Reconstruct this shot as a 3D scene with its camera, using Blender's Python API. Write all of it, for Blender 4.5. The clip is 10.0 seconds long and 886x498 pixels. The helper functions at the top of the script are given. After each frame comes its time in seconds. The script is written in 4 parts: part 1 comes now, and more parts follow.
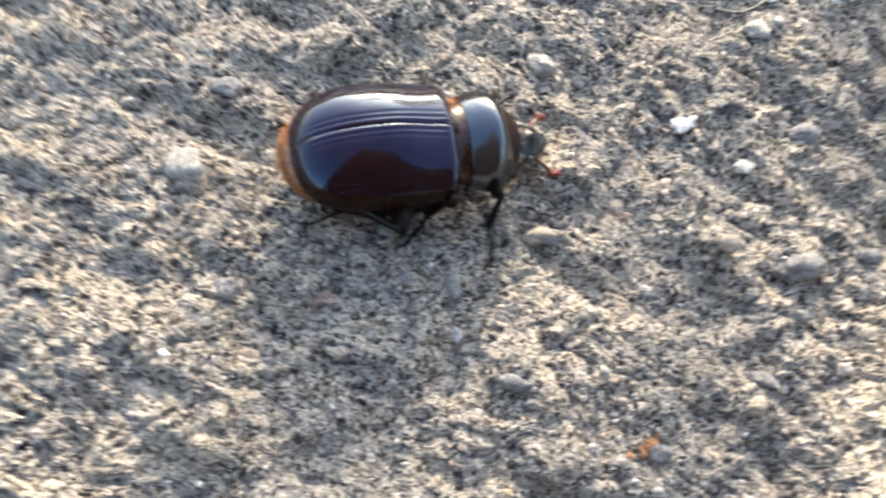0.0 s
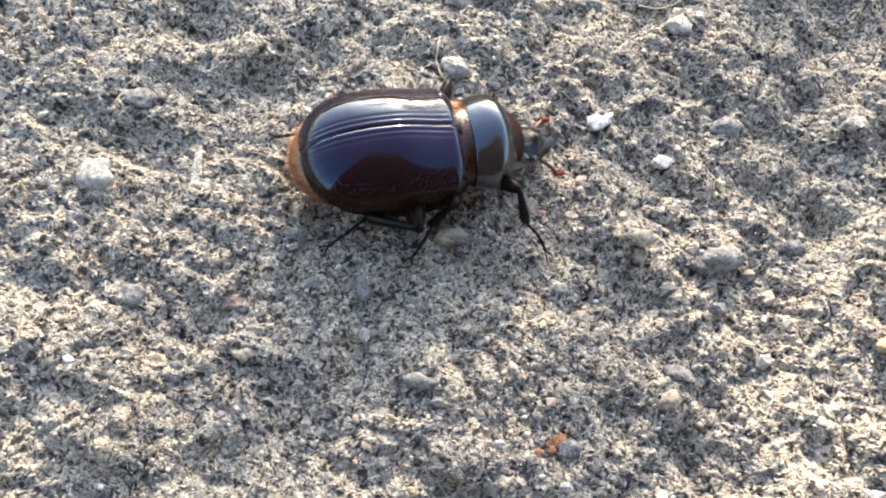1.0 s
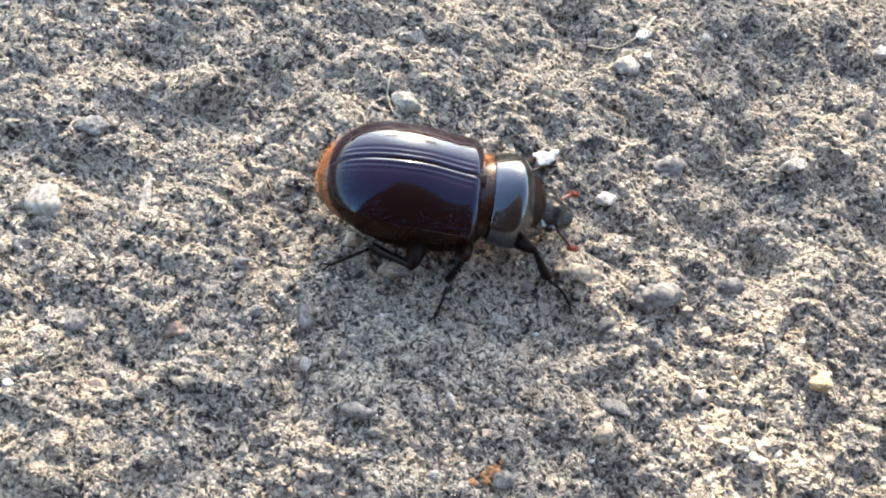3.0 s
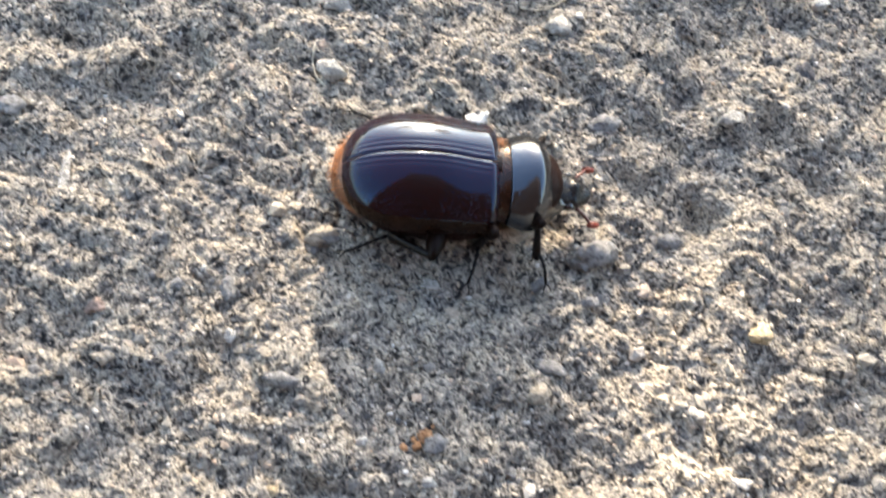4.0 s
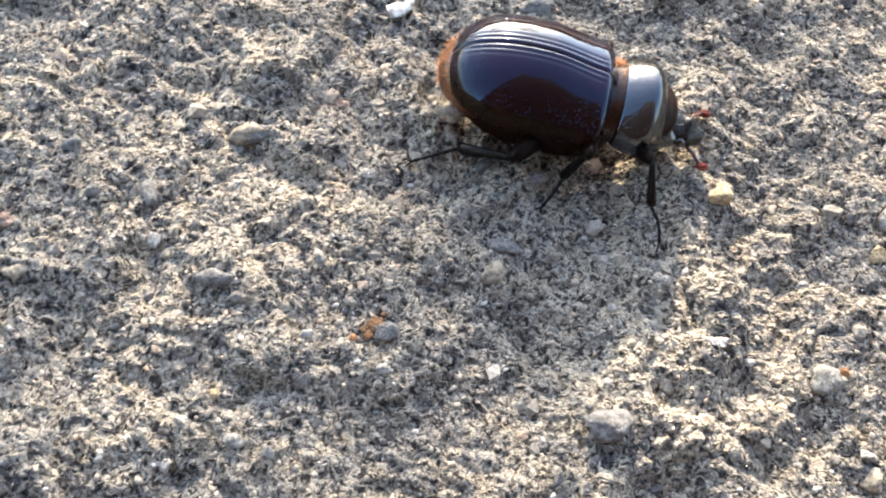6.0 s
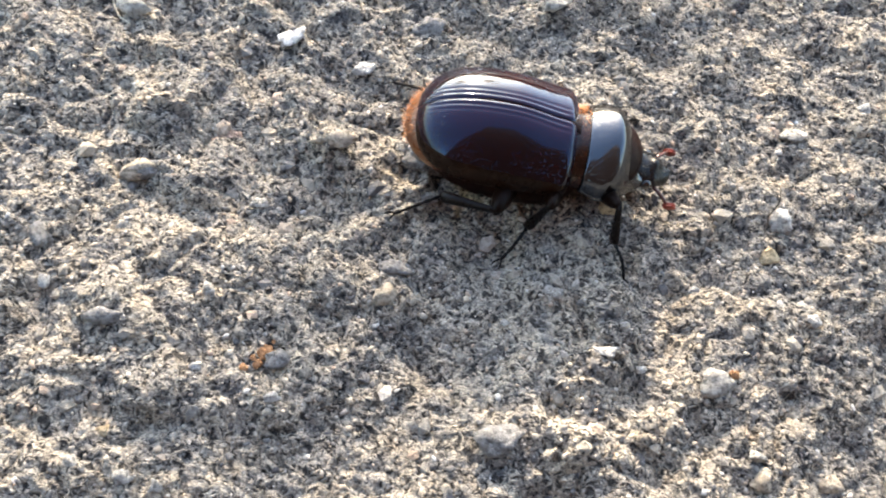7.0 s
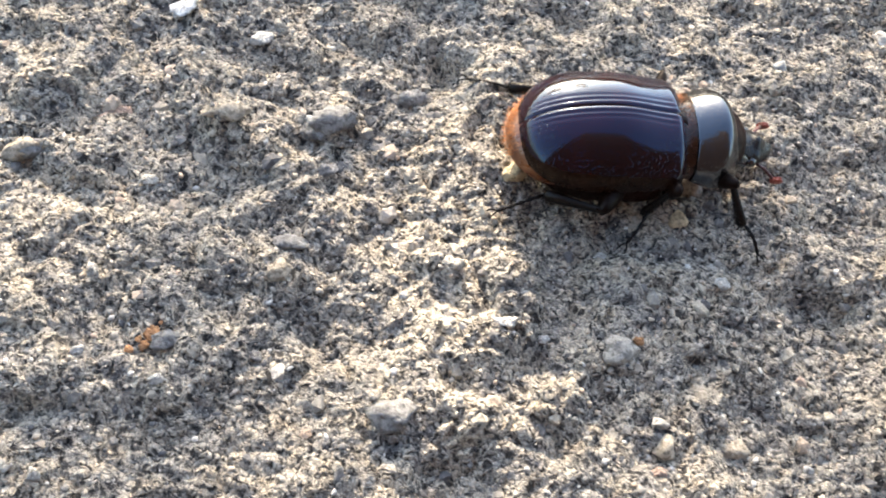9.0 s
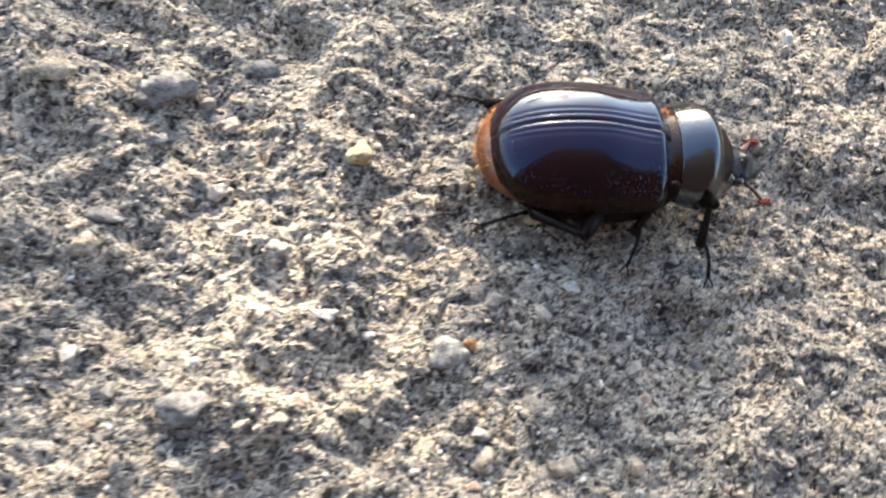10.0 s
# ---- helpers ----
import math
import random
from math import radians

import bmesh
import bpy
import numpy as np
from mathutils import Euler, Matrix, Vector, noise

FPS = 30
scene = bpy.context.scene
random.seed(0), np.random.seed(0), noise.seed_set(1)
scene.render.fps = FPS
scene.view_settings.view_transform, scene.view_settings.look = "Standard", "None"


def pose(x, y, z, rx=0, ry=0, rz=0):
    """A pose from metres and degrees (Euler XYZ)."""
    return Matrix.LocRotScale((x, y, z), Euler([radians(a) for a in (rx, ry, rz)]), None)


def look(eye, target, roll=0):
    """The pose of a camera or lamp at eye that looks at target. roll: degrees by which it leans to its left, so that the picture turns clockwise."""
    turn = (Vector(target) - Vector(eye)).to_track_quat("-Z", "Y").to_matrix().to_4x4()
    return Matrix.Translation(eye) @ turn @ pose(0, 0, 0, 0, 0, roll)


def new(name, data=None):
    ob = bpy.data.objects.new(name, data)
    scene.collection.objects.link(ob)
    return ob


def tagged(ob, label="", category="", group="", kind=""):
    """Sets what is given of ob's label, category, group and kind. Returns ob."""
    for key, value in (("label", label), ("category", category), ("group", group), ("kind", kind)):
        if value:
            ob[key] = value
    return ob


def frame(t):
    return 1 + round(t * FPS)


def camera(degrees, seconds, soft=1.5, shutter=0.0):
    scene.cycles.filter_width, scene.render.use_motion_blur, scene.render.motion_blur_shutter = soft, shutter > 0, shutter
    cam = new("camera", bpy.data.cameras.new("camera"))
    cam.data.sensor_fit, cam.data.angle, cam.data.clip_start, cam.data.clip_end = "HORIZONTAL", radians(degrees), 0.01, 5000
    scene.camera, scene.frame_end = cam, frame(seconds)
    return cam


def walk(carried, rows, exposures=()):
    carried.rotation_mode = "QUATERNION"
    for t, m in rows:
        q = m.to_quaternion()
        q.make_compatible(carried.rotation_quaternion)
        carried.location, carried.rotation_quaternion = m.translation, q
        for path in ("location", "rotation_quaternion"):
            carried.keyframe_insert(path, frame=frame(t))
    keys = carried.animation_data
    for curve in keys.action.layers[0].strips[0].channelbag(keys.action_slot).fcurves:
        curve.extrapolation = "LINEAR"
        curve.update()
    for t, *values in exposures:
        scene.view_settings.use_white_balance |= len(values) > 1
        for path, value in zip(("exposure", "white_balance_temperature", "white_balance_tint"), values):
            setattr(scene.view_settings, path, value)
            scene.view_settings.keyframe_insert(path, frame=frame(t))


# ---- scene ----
MM = 0.001

# ---- camera and its walk ----
cam = camera(53.23, 10.0, soft=1.9, shutter=0.35)
# seconds, eye (x, y, z), yaw, pitch, roll
PATH = [
    (0.0, -0.05431, -0.04709, 0.11549, -4.59, -66.43, 26.83),
    (0.1, -0.05052, -0.04718, 0.11764, 4.21, -67.27, 17.14),
    (0.2, -0.04978, -0.04644, 0.11825, 5.61, -67.44, 15.60),
    (0.3, -0.04763, -0.04605, 0.11853, 7.49, -66.96, 13.37),
    (0.4, -0.04606, -0.04508, 0.11879, 6.63, -66.73, 13.89),
    (0.5, -0.04386, -0.04475, 0.11883, 5.67, -66.46, 14.60),
    (0.7, -0.04081, -0.04464, 0.11831, 2.89, -66.27, 17.34),
    (1.0, -0.03823, -0.04356, 0.11862, 0.00, -66.30, 21.09),
    (1.2, -0.03778, -0.04255, 0.11896, -0.61, -66.07, 21.88),
    (1.5, -0.03650, -0.04105, 0.11870, -0.03, -65.85, 21.50),
    (1.7, -0.03712, -0.04085, 0.11771, -1.40, -65.65, 23.15),
    (2.0, -0.03730, -0.04072, 0.11918, -0.68, -65.21, 22.87),
    (3.3, -0.03005, -0.04126, 0.12266, -1.13, -64.64, 23.33),
    (3.5, -0.02770, -0.04120, 0.12172, -1.49, -64.72, 23.21),
    (3.7, -0.02551, -0.03996, 0.12135, -1.39, -64.59, 22.27),
    (3.9, -0.02271, -0.04025, 0.12037, -1.40, -64.46, 21.40),
    (4.0, -0.02087, -0.04121, 0.12015, -0.65, -64.68, 20.42),
    (4.1, -0.01792, -0.04428, 0.11821, -0.64, -64.26, 20.34),
    (4.2, -0.01672, -0.04655, 0.11634, -2.18, -63.78, 22.06),
    (4.3, -0.01520, -0.04995, 0.11387, -2.22, -62.71, 22.42),
    (4.4, -0.01443, -0.05283, 0.11103, -2.94, -62.33, 23.01),
    (4.5, -0.01487, -0.05443, 0.10880, -4.62, -62.47, 24.33),
    (4.6, -0.01514, -0.05570, 0.10728, -5.31, -62.58, 24.35),
    (4.7, -0.01505, -0.05595, 0.10725, -5.45, -62.77, 23.93),
    (4.8, -0.01497, -0.05606, 0.10761, -5.55, -62.73, 22.93),
    (4.9, -0.01496, -0.05669, 0.10751, -6.13, -62.74, 22.73),
    (5.0, -0.01448, -0.05826, 0.10645, -6.45, -63.08, 22.94),
    (5.2, -0.01648, -0.05773, 0.10445, -6.05, -63.73, 22.99),
    (6.3, -0.00772, -0.05321, 0.10543, -3.60, -61.99, 15.91),
    (6.5, -0.00484, -0.05298, 0.10740, -3.51, -62.08, 15.43),
    (6.8, -0.00027, -0.05197, 0.10854, -3.77, -61.84, 14.76),
    (7.0, 0.00144, -0.05044, 0.10926, -4.79, -61.85, 15.26),
    (7.2, 0.00299, -0.05026, 0.10831, -5.22, -61.90, 15.62),
    (7.5, 0.00483, -0.04930, 0.10814, -5.41, -62.64, 15.64),
    (7.7, 0.00580, -0.04932, 0.10673, -5.94, -62.55, 16.05),
    (8.0, 0.00852, -0.04844, 0.10772, -5.92, -63.00, 15.87),
    (8.5, 0.01091, -0.04745, 0.10667, -6.23, -63.11, 15.79),
    (8.7, 0.01210, -0.04753, 0.10656, -6.53, -63.02, 15.58),
    (9.0, 0.01383, -0.04779, 0.10762, -7.31, -63.15, 15.80),
    (9.2, 0.01637, -0.04699, 0.10847, -7.57, -63.45, 15.96),
    (9.4, 0.02065, -0.04451, 0.10885, -8.47, -63.45, 16.91),
    (9.5, 0.02290, -0.04368, 0.10840, -8.09, -63.40, 16.68),
    (9.6, 0.02414, -0.04298, 0.10662, -9.77, -63.35, 18.88),
    (9.7, 0.02708, -0.04211, 0.10602, -9.76, -64.16, 19.60),
    (9.8, 0.02906, -0.04220, 0.10553, -10.53, -64.67, 20.99),
    (10.0, 0.03591, -0.04077, 0.10260, -7.69, -63.80, 19.59),
]
walk(cam, [(t, pose(x, y, z, 90 + pitch, 0, yaw) @ pose(0, 0, 0, 0, 0, roll)) for t, x, y, z, yaw, pitch, roll in PATH],
     [(0.0, 2.86, 7600, 9.8), (10.0, 2.86, 7600, 9.8)])

# ---- world, sun ----
SUN_ELEV, SUN_AZ = 20.5, 14.0  # azimuth: degrees to the left of +y
world = bpy.data.worlds.new("world")
scene.world = world
world.use_nodes = True
wn = world.node_tree
sky = wn.nodes.new("ShaderNodeTexSky")
sky.sky_type = 'NISHITA'
sky.sun_disc = False
sky.sun_elevation = radians(SUN_ELEV)
sky.sun_rotation = radians(-SUN_AZ)
sky.air_density, sky.dust_density, sky.ozone_density = 1.0, 1.9, 2.2
wn.links.new(sky.outputs[0], wn.nodes["Background"].inputs[0])
wn.nodes["Background"].inputs[1].default_value = 0.138

sun = new("sun", bpy.data.lights.new("sun", "SUN"))
sun.data.energy, sun.data.angle, sun.data.color = 2.45, radians(1.2), (1.0, 0.89, 0.765)
e, a = radians(SUN_ELEV), radians(SUN_AZ)
sun.matrix_world = look(Vector((-math.sin(a) * math.cos(e), math.cos(a) * math.cos(e), math.sin(e))), (0, 0, 0))


# ---- materials ----
def material(name):
    m = bpy.data.materials.new(name)
    m.use_nodes = True
    t = m.node_tree
    b = t.nodes["Principled BSDF"]
    return m, t, b


def nd(t, kind, **values):
    n = t.nodes.new("ShaderNode" + kind)
    for k, v in values.items():
        if k in n.inputs:
            n.inputs[k].default_value = v
    return n


def ramp(t, source, stops, mode='LINEAR'):
    r = t.nodes.new("ShaderNodeValToRGB")
    r.color_ramp.interpolation = mode
    while len(r.color_ramp.elements) < len(stops):
        r.color_ramp.elements.new(0.5)
    for el, (p, c) in zip(r.color_ramp.elements, stops):
        el.position, el.color = p, (*c, 1)
    t.links.new(source, r.inputs[0])
    return r.outputs[0]


def mixed(t, fac, a, b, mode='MIX'):
    m = t.nodes.new("ShaderNodeMix")
    m.data_type, m.blend_type = 'RGBA', mode
    for s, v in ((m.inputs[0], fac), (m.inputs[6], a), (m.inputs[7], b)):
        if isinstance(v, bpy.types.NodeSocket):
            t.links.new(v, s)
        else:
            s.default_value = v if isinstance(v, (int, float)) else (*v, 1)
    return m.outputs[2]


def maths(t, op, a, b=0.0, c=0.0):
    m = t.nodes.new("ShaderNodeMath")
    m.operation = op
    for s, v in zip(m.inputs, (a, b, c)):
        if isinstance(v, bpy.types.NodeSocket):
            t.links.new(v, s)
        else:
            s.default_value = v
    return m.outputs[0]


def noise_node(t, where, scale, detail=4.0, rough=0.6, distort=0.0):
    n = nd(t, "TexNoise", Scale=scale, Detail=detail, Roughness=rough, Distortion=distort)
    t.links.new(where, n.inputs["Vector"])
    return n


def voronoi_node(t, where, scale, feature='F1', random_=1.0):
    n = nd(t, "TexVoronoi", Scale=scale, Randomness=random_)
    n.feature = feature
    t.links.new(where, n.inputs["Vector"])
    return n


def bump_into(t, b, height, strength, distance, before=None):
    n = nd(t, "Bump", Strength=strength, Distance=distance)
    t.links.new(height, n.inputs["Height"])
    if before:
        t.links.new(before, n.inputs["Normal"])
    t.links.new(n.outputs[0], b.inputs["Normal"])
    return n.outputs[0]


def ground_material():
    m, t, b = material("weathered_paving")
    where = nd(t, "TexCoord").outputs["Object"]
    broad = noise_node(t, where, 75, 4, 0.6)
    warp = noise_node(t, where, 900, 2, 0.5)
    moved = t.nodes.new("ShaderNodeVectorMath")
    moved.operation = 'MULTIPLY_ADD'
    t.links.new(warp.outputs["Color"], moved.inputs[0])
    moved.inputs[1].default_value = (0.0007,) * 3
    t.links.new(where, moved.inputs[2])
    crumbs = noise_node(t, moved.outputs[0], 480, 3, 0.62)
    cells = voronoi_node(t, moved.outputs[0], 1350)
    gaps = voronoi_node(t, moved.outputs[0], 1350, 'DISTANCE_TO_EDGE')
    specks = voronoi_node(t, where, 2900)
    fine = noise_node(t, moved.outputs[0], 1900, 4, 0.7)
    tone, tone2 = nd(t, "SeparateColor"), nd(t, "SeparateColor")
    t.links.new(cells.outputs["Color"], tone.inputs[0])
    t.links.new(specks.outputs["Color"], tone2.inputs[0])
    v = maths(t, 'MULTIPLY_ADD', tone.outputs[0], 0.42, maths(t, 'MULTIPLY', crumbs.outputs["Fac"], 0.42))
    v = maths(t, 'MULTIPLY_ADD', fine.outputs["Fac"], 0.50, v)
    v = maths(t, 'MULTIPLY_ADD', tone2.outputs[0], 0.22, v)
    v = maths(t, 'MULTIPLY_ADD', broad.outputs["Fac"], 0.50, v)
    v = maths(t, 'MULTIPLY_ADD', v, 0.95, -0.53)
    colour = ramp(t, v, [(0.06, (0.036, 0.035, 0.035)), (0.24, (0.215, 0.198, 0.175)), (0.44, (0.42, 0.379, 0.318)),
                         (0.70, (0.475, 0.436, 0.372)), (0.95, (0.52, 0.488, 0.428))])
    binder = ramp(t, gaps.outputs["Distance"], [(0.01, (0.58, 0.58, 0.59)), (0.14, (1, 1, 1))])
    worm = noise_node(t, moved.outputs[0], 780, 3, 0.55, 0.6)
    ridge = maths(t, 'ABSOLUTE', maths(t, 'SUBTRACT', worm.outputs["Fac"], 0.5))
    # bluish dark painted into the low parts of the bump, as crevice shade
    groove_shade = ramp(t, ridge, [(0.0, (1.06, 1.06, 1.05)), (0.04, (1.0, 1.0, 1.0)), (0.08, (0.66, 0.67, 0.69)), (0.135, (0.15, 0.155, 0.17))])
    colour = mixed(t, 1.0, colour, groove_shade, 'MULTIPLY')
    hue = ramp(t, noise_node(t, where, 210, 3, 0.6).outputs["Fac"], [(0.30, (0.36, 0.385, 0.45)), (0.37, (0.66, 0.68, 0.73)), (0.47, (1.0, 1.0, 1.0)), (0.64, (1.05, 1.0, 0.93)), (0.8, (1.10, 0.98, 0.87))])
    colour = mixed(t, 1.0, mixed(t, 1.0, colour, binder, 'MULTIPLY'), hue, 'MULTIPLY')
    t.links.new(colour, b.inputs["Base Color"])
    b.inputs["Roughness"].default_value = 0.92
    b.inputs["Specular IOR Level"].default_value = 0.2
    first = bump_into(t, b, ramp(t, gaps.outputs["Distance"], [(0.0, (0, 0, 0)), (0.3, (1, 1, 1))]), 0.9, 0.00016)
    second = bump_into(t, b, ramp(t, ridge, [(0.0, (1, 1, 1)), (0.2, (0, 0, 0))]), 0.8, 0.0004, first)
    bump_into(t, b, fine.outputs["Fac"], 0.5, 0.00035, second)
    return m


STONE_TONES = {
    "grey": (0.27, 0.265, 0.26), "white": (0.60, 0.585, 0.55), "chalk": (0.46, 0.44, 0.40), "tan": (0.50, 0.43, 0.34),
    "pink": (0.44, 0.32, 0.26), "yellow": (0.60, 0.48, 0.31), "orange": (0.42, 0.22, 0.11), "dark": (0.09, 0.09, 0.10), "bright": (0.80, 0.79, 0.76),
}


def stone_material(name, base):
    m, t, b = material(name)
    where = nd(t, "TexCoord").outputs["Object"]
    patches = noise_node(t, where, 650, 4, 0.7)
    grain = noise_node(t, where, 2000, 4, 0.75)
    dark = tuple(0.55 * c for c in base)
    light = tuple(min(1, 1.25 * c) for c in base)
    cell = voronoi_node(t, where, 2100)
    tone = nd(t, "SeparateColor")
    t.links.new(cell.outputs["Color"], tone.inputs[0])
    v = maths(t, 'MULTIPLY_ADD', grain.outputs["Fac"], 0.5, maths(t, 'MULTIPLY', patches.outputs["Fac"], 0.45))
    v = maths(t, 'MULTIPLY_ADD', tone.outputs[0], 0.16, v)
    t.links.new(ramp(t, v, [(0.43, dark), (0.55, base), (0.68, light)]), b.inputs["Base Color"])
    b.inputs["Roughness"].default_value = 0.85
    b.inputs["Specular IOR Level"].default_value = 0.3
    bump_into(t, b, grain.outputs["Fac"], 1.0, 0.0008)
    return m


def grain_material():
    """Embedded grit: every grain takes its own tone."""
    m, t, b = material("sand_grains")
    geo = nd(t, "NewGeometry")
    where = nd(t, "TexCoord").outputs["Object"]
    fine = noise_node(t, where, 2400, 3, 0.7)
    colour = ramp(t, geo.outputs["Random Per Island"], [
        (0.0, (0.07, 0.07, 0.076)), (0.12, (0.16, 0.155, 0.15)), (0.30, (0.29, 0.268, 0.235)), (0.55, (0.40, 0.362, 0.305)),
        (0.75, (0.48, 0.42, 0.33)), (0.88, (0.42, 0.31, 0.23)), (0.93, (0.52, 0.49, 0.44)), (1.0, (0.60, 0.58, 0.54))])
    shade = ramp(t, fine.outputs["Fac"], [(0.3, (0.7, 0.7, 0.7)), (0.65, (1.1, 1.1, 1.1))])
    t.links.new(mixed(t, 1.0, colour, shade, 'MULTIPLY'), b.inputs["Base Color"])
    b.inputs["Roughness"].default_value = 0.85
    bump_into(t, b, fine.outputs["Fac"], 0.6, 0.0003)
    return m


def aggregate_material():
    """Single stones of the paving: tone by object."""
    m, t, b = material("aggregate")
    info = nd(t, "ObjectInfo")
    where = nd(t, "TexCoord").outputs["Object"]
    fine = noise_node(t, where, 1600, 4, 0.7)
    colour = ramp(t, info.outputs["Random"], [
        (0.0, (0.10, 0.10, 0.105)), (0.25, (0.22, 0.21, 0.195)), (0.5, (0.33, 0.30, 0.25)), (0.75, (0.43, 0.385, 0.31)),
        (0.9, (0.40, 0.30, 0.23)), (1.0, (0.48, 0.45, 0.40))])
    shade = ramp(t, fine.outputs["Fac"], [(0.3, (0.6, 0.6, 0.6)), (0.68, (1.2, 1.2, 1.2))])
    t.links.new(mixed(t, 1.0, colour, shade, 'MULTIPLY'), b.inputs["Base Color"])
    b.inputs["Roughness"].default_value = 0.88
    bump_into(t, b, fine.outputs["Fac"], 0.8, 0.0005)
    return m


def chitin(name, base, second, rough=0.13, pits=0.0, coat=0.5, wave=0.05, scale=260, sky_tint=None, gloss=0.5, shine=(0.48, 0.15), film=0.03):
    m, t, b = material(name)
    where = nd(t, "TexCoord").outputs["Object"]
    clouds = noise_node(t, where, scale, 3, 0.6)
    t.links.new(ramp(t, clouds.outputs["Fac"], [(0.35, base), (0.7, second)]), b.inputs["Base Color"])
    b.inputs["IOR"].default_value = 1.56
    b.inputs["Specular IOR Level"].default_value = gloss
    if sky_tint:  # tints reflections blue to imitate a bluer mirrored sky
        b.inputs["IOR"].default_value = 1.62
        b.inputs["Specular Tint"].default_value = (*sky_tint, 1)
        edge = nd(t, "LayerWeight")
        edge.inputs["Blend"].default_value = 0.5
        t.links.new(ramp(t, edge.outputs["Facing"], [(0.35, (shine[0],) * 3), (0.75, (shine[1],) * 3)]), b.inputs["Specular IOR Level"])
    b.inputs["Coat Weight"].default_value = coat
    b.inputs["Coat Roughness"].default_value = film
    smudge = noise_node(t, where, 900, 4, 0.6)
    t.links.new(ramp(t, smudge.outputs["Fac"], [(0.35, (rough * 0.7,) * 3), (0.75, (rough * 1.6,) * 3)]), b.inputs["Roughness"])
    first = bump_into(t, b, noise_node(t, where, 350, 2, 0.5).outputs["Fac"], wave, 0.0008)
    if pits:
        cell = voronoi_node(t, where, 2500)
        hole = ramp(t, cell.outputs["Distance"], [(0.12, (0, 0, 0)), (0.36, (1, 1, 1))])
        sep = nd(t, "SeparateXYZ")
        t.links.new(where, sep.inputs[0])
        flank = maths(t, 'MULTIPLY', ramp(t, maths(t, 'MULTIPLY', sep.outputs[2], 60.0), [(0.62, (1, 1, 1)), (0.80, (0, 0, 0))]),
                      ramp(t, smudge.outputs["Fac"], [(0.36, (0, 0, 0)), (0.50, (1, 1, 1))]))
        dent = maths(t, 'SUBTRACT', 1.0, maths(t, 'MULTIPLY', maths(t, 'SUBTRACT', 1.0, hole), flank))
        bump_into(t, b, dent, pits, 0.00022, first)
    return m


MAT_GROUND = ground_material()
MAT_GRAIN = grain_material()
MAT_AGG = aggregate_material()
MAT_STONE = {k: stone_material(k + "_stone", c) for k, c in STONE_TONES.items()}
MAT_ELYTRA = chitin("maroon_wing_case", (0.0100, 0.0010, 0.0005), (0.0150, 0.0015, 0.0007), 0.06, 0.6, 0.28, sky_tint=(0.06, 0.43, 0.98), wave=0.08, shine=(0.28, 0.95), film=0.16)
# brown of the real rim; also paints the dark reflection at the rear
MAT_DARK_BROWN = chitin("dark_rim_and_reflection", (0.008, 0.003, 0.0016), (0.016, 0.006, 0.003), 0.28, 0.3, 0.0, gloss=0.10)
MAT_SHIELD = chitin("black_shield", (0.006, 0.0055, 0.0055), (0.012, 0.011, 0.0105), 0.11, 0.3, 0.28, 0.10, 200, sky_tint=(0.66, 0.80, 1.0), shine=(0.80, 0.22), film=0.2)
MAT_HEAD = chitin("black_head", (0.004, 0.004, 0.005), (0.010, 0.010, 0.011), 0.30, 0.8, 0.0, gloss=0.28)
MAT_BELLY = chitin("red_brown_underside", (0.007, 0.0022, 0.0015), (0.017, 0.005, 0.0025), 0.5, 0.3, 0.0, gloss=0.08)
MAT_RUMP = chitin("orange_brown_rump", (0.085, 0.022, 0.005), (0.17, 0.052, 0.010), 0.35, 0.4, 0.1)
MAT_HINGE = chitin("amber_hinge", (0.006, 0.0010, 0.0005), (0.034, 0.0072, 0.0021), 0.25, 0.2, 0.1, gloss=0.3)
MAT_LEG = chitin("black_leg", (0.0025, 0.002, 0.002), (0.006, 0.003, 0.0025), 0.34, 0.4, 0.0, gloss=0.14)
MAT_FEMUR = chitin("dark_red_thigh", (0.003, 0.0015, 0.0012), (0.008, 0.003, 0.0018), 0.45, 0.3, 0.0, gloss=0.08)
MAT_CLUB = chitin("red_club", (0.15, 0.014, 0.008), (0.26, 0.035, 0.015), 0.35, 0.0, 0.1)
MAT_STALK = chitin("dark_red_stalk", (0.05, 0.012, 0.008), (0.11, 0.02, 0.012), 0.3, 0.0, 0.1)
MAT_EYE = chitin("black_eye", (0.006, 0.006, 0.007), (0.01, 0.01, 0.012), 0.06, 0.0, 0.8, 0.0)
MAT_HAIR, _t, _b = material("ginger_hair")
_b.inputs["Base Color"].default_value = (0.42, 0.145, 0.034, 1)
_b.inputs["Roughness"].default_value = 0.5
MAT_FIBRE, _t, _b = material("pale_fibre")
_b.inputs["Base Color"].default_value = (0.42, 0.38, 0.30, 1)
_b.inputs["Roughness"].default_value = 0.8


# ---- mesh helpers ----
def part(name, bm, mat, parent=None, label="", smooth=True):
    me = bpy.data.meshes.new(name)
    bm.to_mesh(me)
    bm.free()
    me.materials.append(mat)
    if smooth:
        me.polygons.foreach_set("use_smooth", [True] * len(me.polygons))
    ob = new(name, me)
    if parent:
        ob.parent = parent
    return tagged(ob, label)


